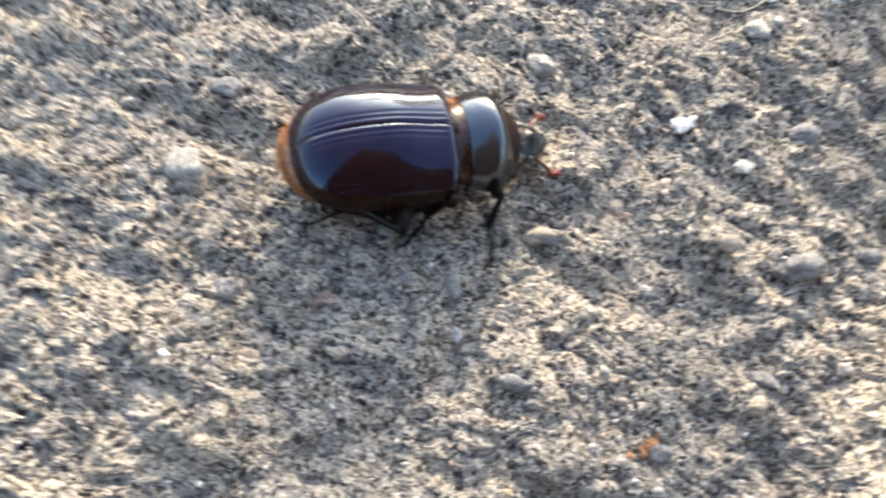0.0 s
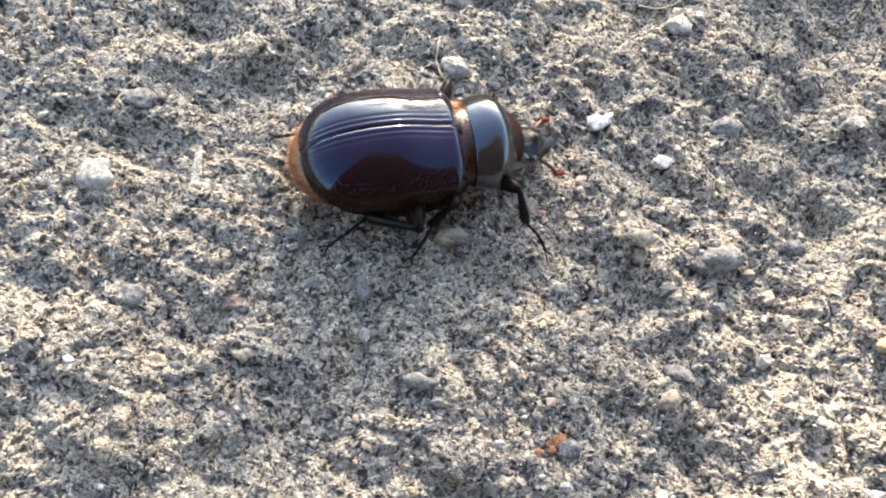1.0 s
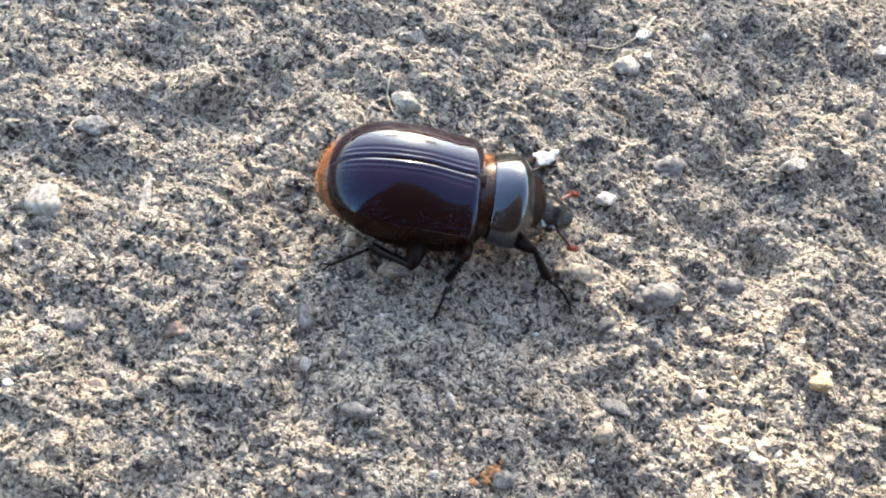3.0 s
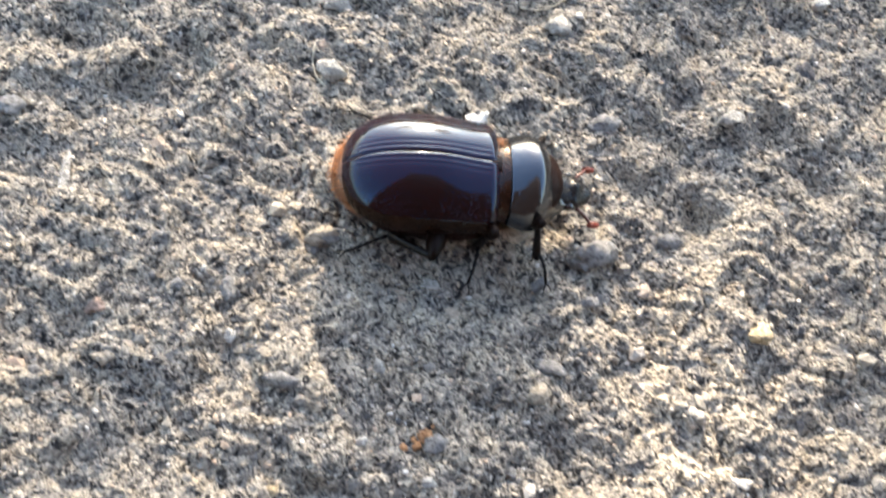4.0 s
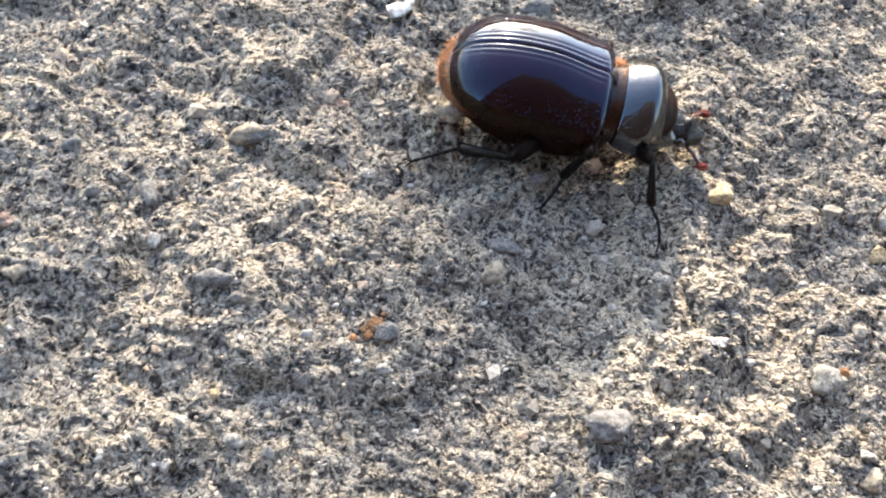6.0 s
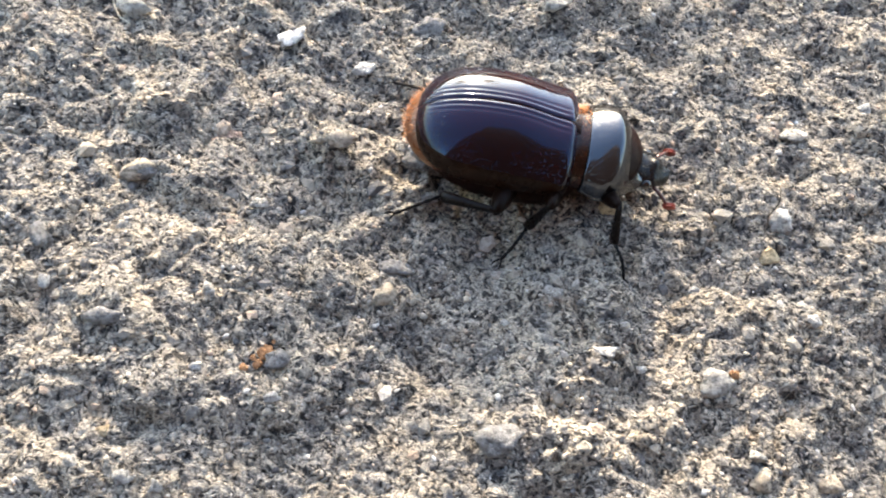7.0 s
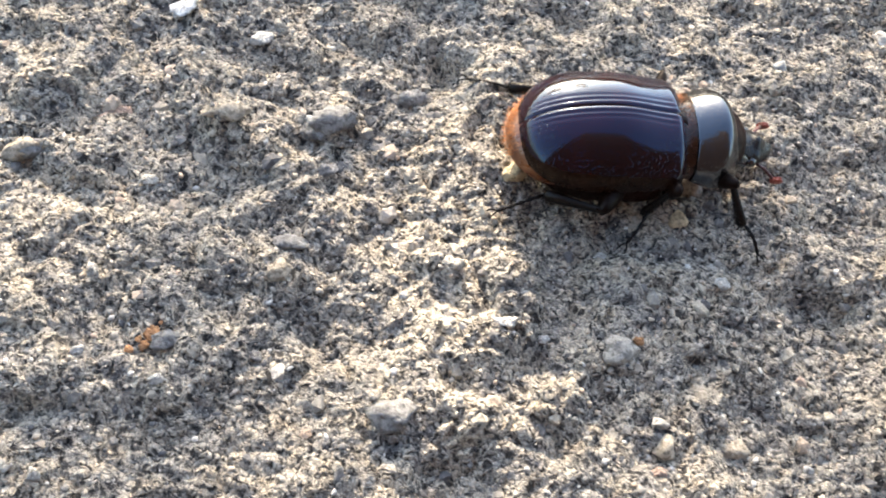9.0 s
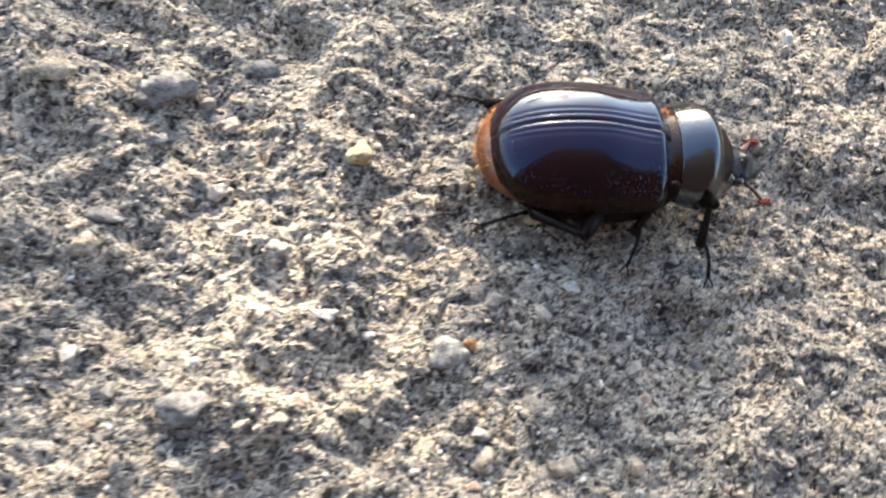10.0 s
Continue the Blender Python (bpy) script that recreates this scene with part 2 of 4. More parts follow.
def loft(bm, rings, closed=True, caps=(False, False), flip=False):
    """Skins rings of points that all have the same count."""
    vs = [[bm.verts.new(p) for p in ring] for ring in rings]
    n = len(vs[0])
    for r0, r1 in zip(vs, vs[1:]):
        for i in range(n if closed else n - 1):
            j = (i + 1) % n
            f = (r0[i], r0[j], r1[j], r1[i])
            bm.faces.new(f[::-1] if flip else f)
    if caps[0]:
        bm.faces.new(vs[0] if flip else vs[0][::-1])
    if caps[1]:
        bm.faces.new(vs[-1][::-1] if flip else vs[-1])
    return vs


def tube(bm, points, radii, n=8):
    """A round limb along a line of points."""
    rings = []
    points = [Vector(p) for p in points]
    for i, (p, r) in enumerate(zip(points, radii)):
        d = (points[min(i + 1, len(points) - 1)] - points[max(i - 1, 0)]).normalized()
        u = d.cross(Vector((0.13, 0.31, 0.94))).normalized()
        w = d.cross(u)
        rings.append([p + r * (math.cos(k) * u + math.sin(k) * w) for k in (2 * math.pi * i_ / n for i_ in range(n))])
    loft(bm, rings, True, (True, True))
    bmesh.ops.recalc_face_normals(bm, faces=bm.faces)


def scaled(bm):
    bmesh.ops.scale(bm, vec=(MM, MM, MM), verts=bm.verts)
    return bm


def step(a, b, x):
    x = min(1, max(0, (x - a) / (b - a)))
    return x * x * (3 - 2 * x)


# ---- ground ----
class Lattice:
    """Smooth value noise on a lattice, in millimetres."""

    def __init__(self, seed, size=256):
        self.v = np.random.RandomState(seed).rand(size, size) * 2 - 1
        self.n = size

    def __call__(self, x, y):
        xi, yi = np.floor(x).astype(int), np.floor(y).astype(int)
        fx, fy = x - xi, y - yi
        fx, fy = fx * fx * (3 - 2 * fx), fy * fy * (3 - 2 * fy)
        n, v = self.n, self.v
        a, b = v[xi % n, yi % n], v[(xi + 1) % n, yi % n]
        c, d = v[xi % n, (yi + 1) % n], v[(xi + 1) % n, (yi + 1) % n]
        return (a + (b - a) * fx) * (1 - fy) + (c + (d - c) * fx) * fy


OCTAVES = [(31.0, 0.8), (13.0, 0.85), (6.3, 0.85), (3.1, 0.62), (1.6, 0.28), (0.87, 0.16)]
LATTICES = [Lattice(11 + i) for i in range(len(OCTAVES))]
# crusts and humps of the paving: x, y, radius, height
HUMPS = [(-91, 22, 4.1, 1.0), (-42, 53, 5, 1.3), (-43, 46, 5, 1.2), (17, 88, 4.5, 1.0), (18, 57, 4.5, 1.2), (-72, -32, 6, 1.2), (-14, 64, 3.6, 1.0),
         (-12, 22, 3.2, 0.8), (1, 5, 4.5, 1.2), (-35, -11, 4, 1.3), (-27, 16, 4, 1.4), (-37, 12, 3, 1.1), (-12, 20, 2.6, 1.0), (-33, -7, 3.2, 0.9),
         (-53, 0, 2.4, 0.8), (32, 2.5, 4.2, 1.0), (40, -11, 3.2, 0.8), (17, -17, 3.4, 1.4), (-41, -20, 3.4, 0.9), (-38, 20, 4, 1.2)]
HUMPS_EAST = [(1, 25, 3.4, 1.3), (30, 19, 2.4, 0.7), (0, -1, 3.4, 0.9), (27, -16, 3.2, 0.8), (58, -9, 3.2, 1.0), (83, -8, 4, 1.0), (24, 16, 3, 0.9), (48, 4, 4, 0.8),
              (27, 27, 5, 0.9), (24, 66, 5, 1.0), (12, 54, 3.5, 0.8), (-9, 58, 3, 0.8), (70, 20, 4, 0.8), (82, 30, 4, 0.9)]
# hollows between them
HOLLOWS = [(8, 71, 5.5, -1.5), (9, 60, 4, -1.3), (-87, 29, 5, -1.2), (-74, 24, 3.2, -1.1), (-62, 46, 4.5, -1.2), (-89, 5, 2.4, -0.8), (-2, 19, 3.2, -1.0), (18, 36, 4.6, -1.1),
           (1, -5, 3.2, -0.9), (30, 25, 3, -0.8), (-32, -21, 2.6, -0.8), (21, 86, 4.5, -1.1), (-40, -31, 4.2, -1.4), (-26, -24, 3.2, -1.1), (-35, 7, 3, -0.9),
           (-56, 4, 3.8, -1.0), (4, -8, 2.8, -1.0), (10, -10, 2.6, -1.0), (31, -13, 3, -1.0), (36, -7.5, 2.4, -0.9), (47, 5, 3, -0.7), (-37, 29, 4.4, -1.0), (-15, 18, 2.2, -0.8)]
HOLLOWS_EAST = [(2, 20, 3.6, -0.8), (17, -21, 3, -1.2), (71, 6, 4, -1.0), (0, 4, 2.4, -0.6), (33, 22, 3.2, -0.7), (78, 5, 3.6, -0.9), (65, -10, 3.2, -1.0), (103, 53, 3.2, -0.9),
                (64, 42, 4, -1.0), (35, 51, 5, -1.2), (-26, 17, 2.6, -0.6), (13, 46, 4, -1.2), (4, 80, 4, -1.1), (-33, -37, 5, -1.2), (55, 60, 4, -0.9), (90, 34, 4, -0.8)]

# long furrows: x, y, half length, turn
FURROWS = [(-25, 65, 6, -42), (-8, 51, 5, -31), (10, 56, 5, -26), (9, 70, 6, -47), (0, 40, 4, -19), (22, 86, 4, -34), (-24, 44, 3.5, -33), (18, 37, 4, -9),
           (-58, 49, 5, 10), (-86, 29, 5, 6), (-74, 24, 3, 0), (-29, 33, 3, -4), (-8, 34, 4, -13), (-36, 9, 4, -17), (35, 51, 4, -12), (73, 20, 4, -24),
           (59, 33, 4, -9), (5, -8, 5, -34), (75, 7, 4, -18), (34, -9, 3, 52)]
# long ridges of crust
RIDGES = [(-15, 60, 5, -14), (2, 56, 4, -12), (-91, 20, 5, 37), (-42, 44, 5, -12), (18, 84, 6, -52), (2, 65, 3.5, -30), (-72, -34, 5, 0), (-38, 21, 4, 19),
          (-13, 21, 5, 33), (-34, -8, 3.5, 54), (-26, -20, 3, 23), (-31, 10, 4, -7), (9, 11, 4, 19), (20, 5, 3, -10), (32, 4, 4, 9), (27, -16, 5, -15)]


def height(x, y):
    """Height of the paving in mm at x, y in mm."""
    z = np.zeros_like(x)
    wx = x + 1.2 * LATTICES[2](x / 5, y / 5 + 40)
    wy = y + 1.2 * LATTICES[1](x / 5 + 17, y / 5)
    for (length, amount), lat in zip(OCTAVES, LATTICES):
        v = lat(wx / length, wy / length)
        if 5 < length < 20:
            v = np.tanh(2.6 * v)  # flat crusts with steep rims
        elif length < 4:
            v = (2 * np.abs(v) ** 0.7 - 1) if length > 2 else 1 - 2 * np.abs(v) ** 0.8
        z = z + amount * v
    for sx, sy, r, h in HUMPS + HUMPS_EAST + HOLLOWS + HOLLOWS_EAST:
        z = z + h * np.exp(-((x - sx) ** 2 + (y - sy) ** 2) / (r * r))
    for rows, h in ((FURROWS, -1.7), (RIDGES, 1.2)):
        for sx, sy, r, turn in rows:
            c, q = math.cos(radians(turn)), math.sin(radians(turn))
            along, across = c * (wx - sx) + q * (wy - sy), c * (wy - sy) - q * (wx - sx)
            z = z + h * np.exp(-(along / r) ** 2 - (across / 2.3) ** 2)
    far = np.clip((np.hypot(x, y - 15) - 160) / 400, 0, 1)
    return (z - 0.35) * (1 - far)


def height_at(x, y):
    return float(height(np.array([float(x)]), np.array([float(y)]))[0])


def grid_lines(lo, hi, spacing, reach):
    inner = np.arange(lo, hi + spacing / 2, spacing)
    steps = spacing * 1.22 ** np.arange(1, 80)
    out = np.cumsum(steps)
    out = out[out < reach]
    return np.concatenate([lo - out[::-1], inner, hi + out])


def build_ground():
    xs = grid_lines(-126, 110, 0.26, 80000)
    ys = grid_lines(-52, 94, 0.26, 80000)
    gx, gy = np.meshgrid(xs, ys)
    gz = height(gx.ravel(), gy.ravel())
    co = np.stack([gx.ravel(), gy.ravel(), gz], 1) * MM
    nx, ny = len(xs), len(ys)
    i = (np.arange(ny - 1)[:, None] * nx + np.arange(nx - 1)[None, :]).ravel()
    quads = np.stack([i, i + 1, i + nx + 1, i + nx], 1)
    me = bpy.data.meshes.new("ground")
    me.vertices.add(len(co))
    me.vertices.foreach_set("co", co.ravel())
    me.loops.add(quads.size)
    me.loops.foreach_set("vertex_index", quads.ravel().astype(np.int32))
    me.polygons.add(len(quads))
    me.polygons.foreach_set("loop_start", np.arange(0, quads.size, 4, dtype=np.int32))
    me.update(calc_edges=True)
    me.polygons.foreach_set("use_smooth", [True] * len(quads))
    me.materials.append(MAT_GROUND)
    ob = new("ground", me)
    return tagged(ob, "weathered grey and tan paving with exposed sandy grit", "ground", kind="structure")


ground = build_ground()


def ico(subdivisions=1):
    bm = bmesh.new()
    bmesh.ops.create_icosphere(bm, subdivisions=subdivisions, radius=1)
    v = np.array([p.co[:] for p in bm.verts])
    f = np.array([[q.index for q in p.verts] for p in bm.faces])
    bm.free()
    return v, f


ICO = ico(1)


def scatter_grains():
    """The sand and grit bedded in the paving, joined."""
    rng = np.random.RandomState(5)
    n = 17000
    x, y = rng.uniform(-122, 108, n), rng.uniform(-50, 92, n)
    size = 0.17 + 0.40 * rng.rand(n) ** 3
    v, f = ICO
    m = len(v)
    q = rng.randn(n, 4)
    q /= np.linalg.norm(q, axis=1)[:, None]
    w, a, b, c = q.T
    rot = np.stack([1 - 2 * (b * b + c * c), 2 * (a * b - c * w), 2 * (a * c + b * w), 2 * (a * b + c * w), 1 - 2 * (a * a + c * c),
                    2 * (b * c - a * w), 2 * (a * c - b * w), 2 * (b * c + a * w), 1 - 2 * (a * a + b * b)], 1).reshape(n, 3, 3)
    shape = rng.uniform(0.45, 1.3, (n, 1, 3))
    lumps = rng.uniform(0.62, 1.35, (n, m, 1))
    p = np.einsum("nij,nmj->nmi", rot, v[None] * shape * lumps) * size[:, None, None]
    p[:, :, 2] *= 0.8
    z = height(x, y) + size * rng.uniform(-0.45, 0.2, n)
    p += np.stack([x, y, z], 1)[:, None]
    faces = (f[None] + (np.arange(n) * m)[:, None, None]).reshape(-1, 3)
    me = bpy.data.meshes.new("grit")
    me.vertices.add(n * m)
    me.vertices.foreach_set("co", (p * MM).ravel())
    me.loops.add(faces.size)
    me.loops.foreach_set("vertex_index", faces.ravel().astype(np.int32))
    me.polygons.add(len(faces))
    me.polygons.foreach_set("loop_start", np.arange(0, faces.size, 3, dtype=np.int32))
    me.update(calc_edges=True)
    me.materials.append(MAT_GRAIN)
    ob = new("grit", me)
    ob.parent = ground
    return tagged(ob, "sandy grit bedded in the paving", kind="stuff")


def stone_mesh(seed, name="pebble"):
    """A rough lump of radius one, flattened below."""
    rng = random.Random(seed)
    bm = bmesh.new()
    bmesh.ops.create_icosphere(bm, subdivisions=3, radius=1)
    off = Vector((rng.uniform(-50, 50), rng.uniform(-50, 50), rng.uniform(-50, 50)))
    cuts = [(Vector((rng.gauss(0, 1), rng.gauss(0, 1), rng.gauss(0.2, 0.8))).normalized(), rng.uniform(0.45, 0.8)) for _ in range(9)]
    for v in bm.verts:
        p = v.co.copy()
        for d, lim in cuts:
            over = p.dot(d) - lim
            if over > 0:
                p -= d * over * 0.85
        p *= 1 + 0.30 * noise.noise(p * 1.4 + off) + 0.24 * noise.noise(p * 3.2 + off) + 0.18 * noise.noise(p * 7 + off)
        v.co = p
    me = bpy.data.meshes.new(name)
    bm.to_mesh(me)
    bm.free()
    me.polygons.foreach_set("use_smooth", [True] * len(me.polygons))
    return me


# loose and half-bedded stones: x, y, length, width, turn, tone
STONES_A = [
    (-88.0, -0.1, 5.6, 5.4, 24, "chalk"), (-46.6, 37.9, 4.8, 4.0, 25, "chalk"), (2.4, 23.3, 8.4, 4.5, 23, "grey"),
    (-23.1, -5.2, 1.8, 2.7, 22, "chalk"), (0.0, -0.5, 4.7, 3.3, 21, "tan"), (-63.0, -10.2, 4.7, 2.8, 22, "pink"),
    (-78.6, -25.6, 2.2, 1.8, 22, "bright"), (-58.8, 1.9, 3.7, 3.4, 23, "grey"), (-36.2, 11.4, 4.2, 3.2, 23, "grey"),
    (-87.5, -7.5, 3.3, 3.2, 23, "grey"), (-88.6, 13.4, 4.8, 4.2, 25, "grey"), (-48.1, 46.0, 3.7, 2.2, 26, "tan"),
]
STONES_B = [
    (-65.7, -21.3, 2.9, 2.3, 22, "grey"), (-53.4, -3.8, 2.3, 2.2, 22, "grey"), (-2.2, 47.7, 6.1, 4.5, 24, "grey"),
    (17.9, 55.6, 5.2, 3.4, 24, "chalk"), (13.2, 30.9, 5.7, 3.9, 23, "grey"), (-75.5, -14.7, 4.5, 3.2, 22, "grey"),
    (-47.1, -1.6, 3.2, 3.9, 22, "grey"), (29.1, 19.3, 4.6, 3.8, 22, "yellow"), (21.4, 4.1, 2.7, 1.7, 22, "chalk"),
    (29.5, 72.0, 4.5, 3.7, 26, "dark"), (30.7, 90.0, 4.3, 3.0, 27, "white"), (-49.7, 51.8, 6.7, 2.8, 27, "chalk"),
    (-13.3, 70.6, 3.2, 2.5, 27, "white"), (-30.7, -25.5, 2.7, 1.7, 21, "yellow"),
]
STONES_C = [
    (-33.4, -34.8, 1.7, 2.3, 20, "white"), (-40.3, -35.7, 1.3, 1.6, 20, "white"), (-37.7, -41.7, 2.4, 1.3, 19, "chalk"),
    (-26.4, -30.5, 2.5, 2.2, 20, "chalk"), (-32.8, -29.9, 2.0, 1.8, 20, "chalk"), (46.1, -4.7, 5.4, 5.0, 11, "chalk"),
    (59.8, 7.6, 2.4, 2.3, 12, "white"), (55.4, 23.1, 4.4, 4.0, 13, "white"), (53.8, 17.2, 3.8, 3.2, 12, "yellow"),
    (17.4, -17.9, 6.0, 4.3, 10, "grey"), (0.7, 4.0, 5.5, 2.9, 12, "grey"), (-22.3, -31.0, 2.5, 2.2, 10, "chalk"),
    (-27.9, 19.8, 4.8, 3.3, 14, "pink"), (-37.7, 11.5, 6.8, 3.9, 13, "tan"), (-11.8, 20.5, 7.3, 3.3, 13, "tan"),
]
STONES_D = [
    (-1.3, -12.4, 3.4, 1.8, 11, "grey"), (66.1, 10.7, 3.4, 2.7, 12, "tan"), (58.6, 40.1, 4.9, 3.3, 14, "chalk"),
    (-20.4, 9.6, 3.0, 2.1, 13, "chalk"), (-13.9, 24.2, 1.9, 2.0, 14, "tan"), (48.1, -2.8, 1.6, 1.8, 13, "orange"),
    (0.3, 22.9, 5.4, 4.5, 16, "grey"), (22.9, 4.0, 2.5, 2.0, 14, "chalk"), (35.5, -4.2, 2.1, 1.6, 13, "white"),
    (90.4, 60.1, 2.3, 5.0, 17, "white"), (51.1, -13.7, 2.7, 2.3, 12, "chalk"), (52.3, -16.4, 4.0, 3.4, 12, "tan"),
    (61.8, -15.1, 4.9, 3.6, 12, "tan"), (51.5, -19.9, 2.6, 1.9, 11, "pink"), (71.7, -16.4, 1.7, 1.2, 11, "white"),
]
STONES_E = [
    (44.5, 6.9, 2.2, 2.4, 14, "tan"), (42.6, 9.3, 1.8, 1.6, 14, "white"), (-2.4, 76.0, 2.6, 2.2, 24, "white"), (-58.4, -16.4, 3.5, 2.8, 22, "tan"),
    (-35.0, -11.6, 6.5, 3.6, 22, "grey"), (-21.9, -15.8, 2.0, 1.6, 20, "white"), (-44.1, -7.8, 1.8, 2.6, 22, "white"), (-14.8, 63.0, 4.8, 4.2, 24, "chalk"),
    (3.0, 15.8, 3.0, 2.4, 22, "grey"), (16.4, -1.0, 1.5, 1.2, 10, "white"), (57.2, -9.2, 4.6, 4.2, 12, "tan"), (-11.7, -18.0, 2.4, 1.6, 12, "white"),
    (70.8, 48.0, 3.0, 2.4, 14, "white"), (-11.7, -12.4, 4.6, 3.2, 12, "grey"), (-26.1, 51.7, 3.2, 2.6, 24, "tan"),
]
FLAKES = [(-75.6, 5.8, 10.0, 1.7, -68, "chalk"), (-22.6, 38.7, 5.4, 3.0, 42, "bright"), (-10.4, 36.9, 4.6, 2.6, 24, "white"), (30.3, -3.5, 3.6, 1.8, 0, "white")]
WORDS = {"grey": "rough grey pebble", "white": "small white pebble", "chalk": "pale chalky pebble", "tan": "tan sandstone pebble",
         "bright": "small bright white pebble", "pink": "dull pink pebble", "yellow": "yellowish pebble", "orange": "small orange-brown pebble", "dark": "dark basalt pebble"}

# how high each kind lies, as a share of its height
LIE = {"grey": 0.05, "white": 0.16, "chalk": 0.14, "tan": -0.14, "pink": 0.0, "yellow": 0.16, "orange": 0.1, "dark": 0.1, "bright": 0.16}


def build_stones():
    k = 0
    for rows, flat in ((STONES_A, 0.78), (STONES_B, 0.72), (STONES_C, 0.72), (STONES_D, 0.72), (STONES_E, 0.75), (FLAKES, 0.28)):
        for x, y, length, width, turn, tone in rows:
            k += 1
            flake = flat < 0.3
            me = stone_mesh(k)
            me.materials.append(MAT_STONE[tone])
            hgt = flat * min(length, width)
            me.transform(Matrix.Diagonal((length / 2 * MM, width / 2 * MM, hgt / 2 * MM, 1)))
            ob = new("stone_flake" if flake else "pebble", me)
            ob.matrix_world = pose(x * MM, y * MM, (height_at(x, y) + ((0.2 if tone == "chalk" else 0.8) if flake else LIE[tone] * hgt)) * MM, 0, 0, turn)
            tagged(ob, ("long pale sliver of stone in the paving" if tone == "chalk" else "flat white stone flake lying on the paving") if flake else WORDS[tone] + " lying in the gritty paving",
                   "stone flake" if flake else "pebble", "pebbles on the paving")


build_stones()


# ---- added, out of view: walls for dark reflections, a shrub to dapple sunlight ----
def build_sky_blockers():
    # unseen pier added to block the sky and darken the shell's reflection
    m, t, b = material("dark_blocker")
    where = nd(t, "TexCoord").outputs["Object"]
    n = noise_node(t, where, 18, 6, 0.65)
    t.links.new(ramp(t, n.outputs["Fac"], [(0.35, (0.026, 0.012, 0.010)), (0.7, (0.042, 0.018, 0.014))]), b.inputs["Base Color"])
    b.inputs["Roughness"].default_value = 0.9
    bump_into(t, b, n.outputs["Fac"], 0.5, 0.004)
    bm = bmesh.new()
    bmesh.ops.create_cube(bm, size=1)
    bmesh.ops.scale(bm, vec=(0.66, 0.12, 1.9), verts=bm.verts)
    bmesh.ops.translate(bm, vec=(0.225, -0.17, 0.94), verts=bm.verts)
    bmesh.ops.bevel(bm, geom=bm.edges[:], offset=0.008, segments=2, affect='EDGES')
    tagged(part("sky_blocker_south", bm, m), "plain dark red-brown plastered wall pier", "wall", kind="structure")
    # unseen low wall added to darken the low-sky reflection in the shell
    m, t, b = material("brown_plaster")
    where = nd(t, "TexCoord").outputs["Object"]
    n = noise_node(t, where, 6, 6, 0.65)
    t.links.new(ramp(t, n.outputs["Fac"], [(0.35, (0.07, 0.058, 0.045)), (0.7, (0.13, 0.11, 0.09))]), b.inputs["Base Color"])
    b.inputs["Roughness"].default_value = 0.9
    bump_into(t, b, n.outputs["Fac"], 0.5, 0.01)
    bm = bmesh.new()
    bmesh.ops.create_cube(bm, size=1)
    bmesh.ops.scale(bm, vec=(9.0, 0.25, 0.5), verts=bm.verts)
    bmesh.ops.translate(bm, vec=(0.0, 3.4, 0.24), verts=bm.verts)
    bmesh.ops.bevel(bm, geom=bm.edges[:], offset=0.02, segments=2, affect='EDGES')
    tagged(part("sky_blocker_north", bm, m), "plain low brown plastered garden wall", "wall", kind="structure")


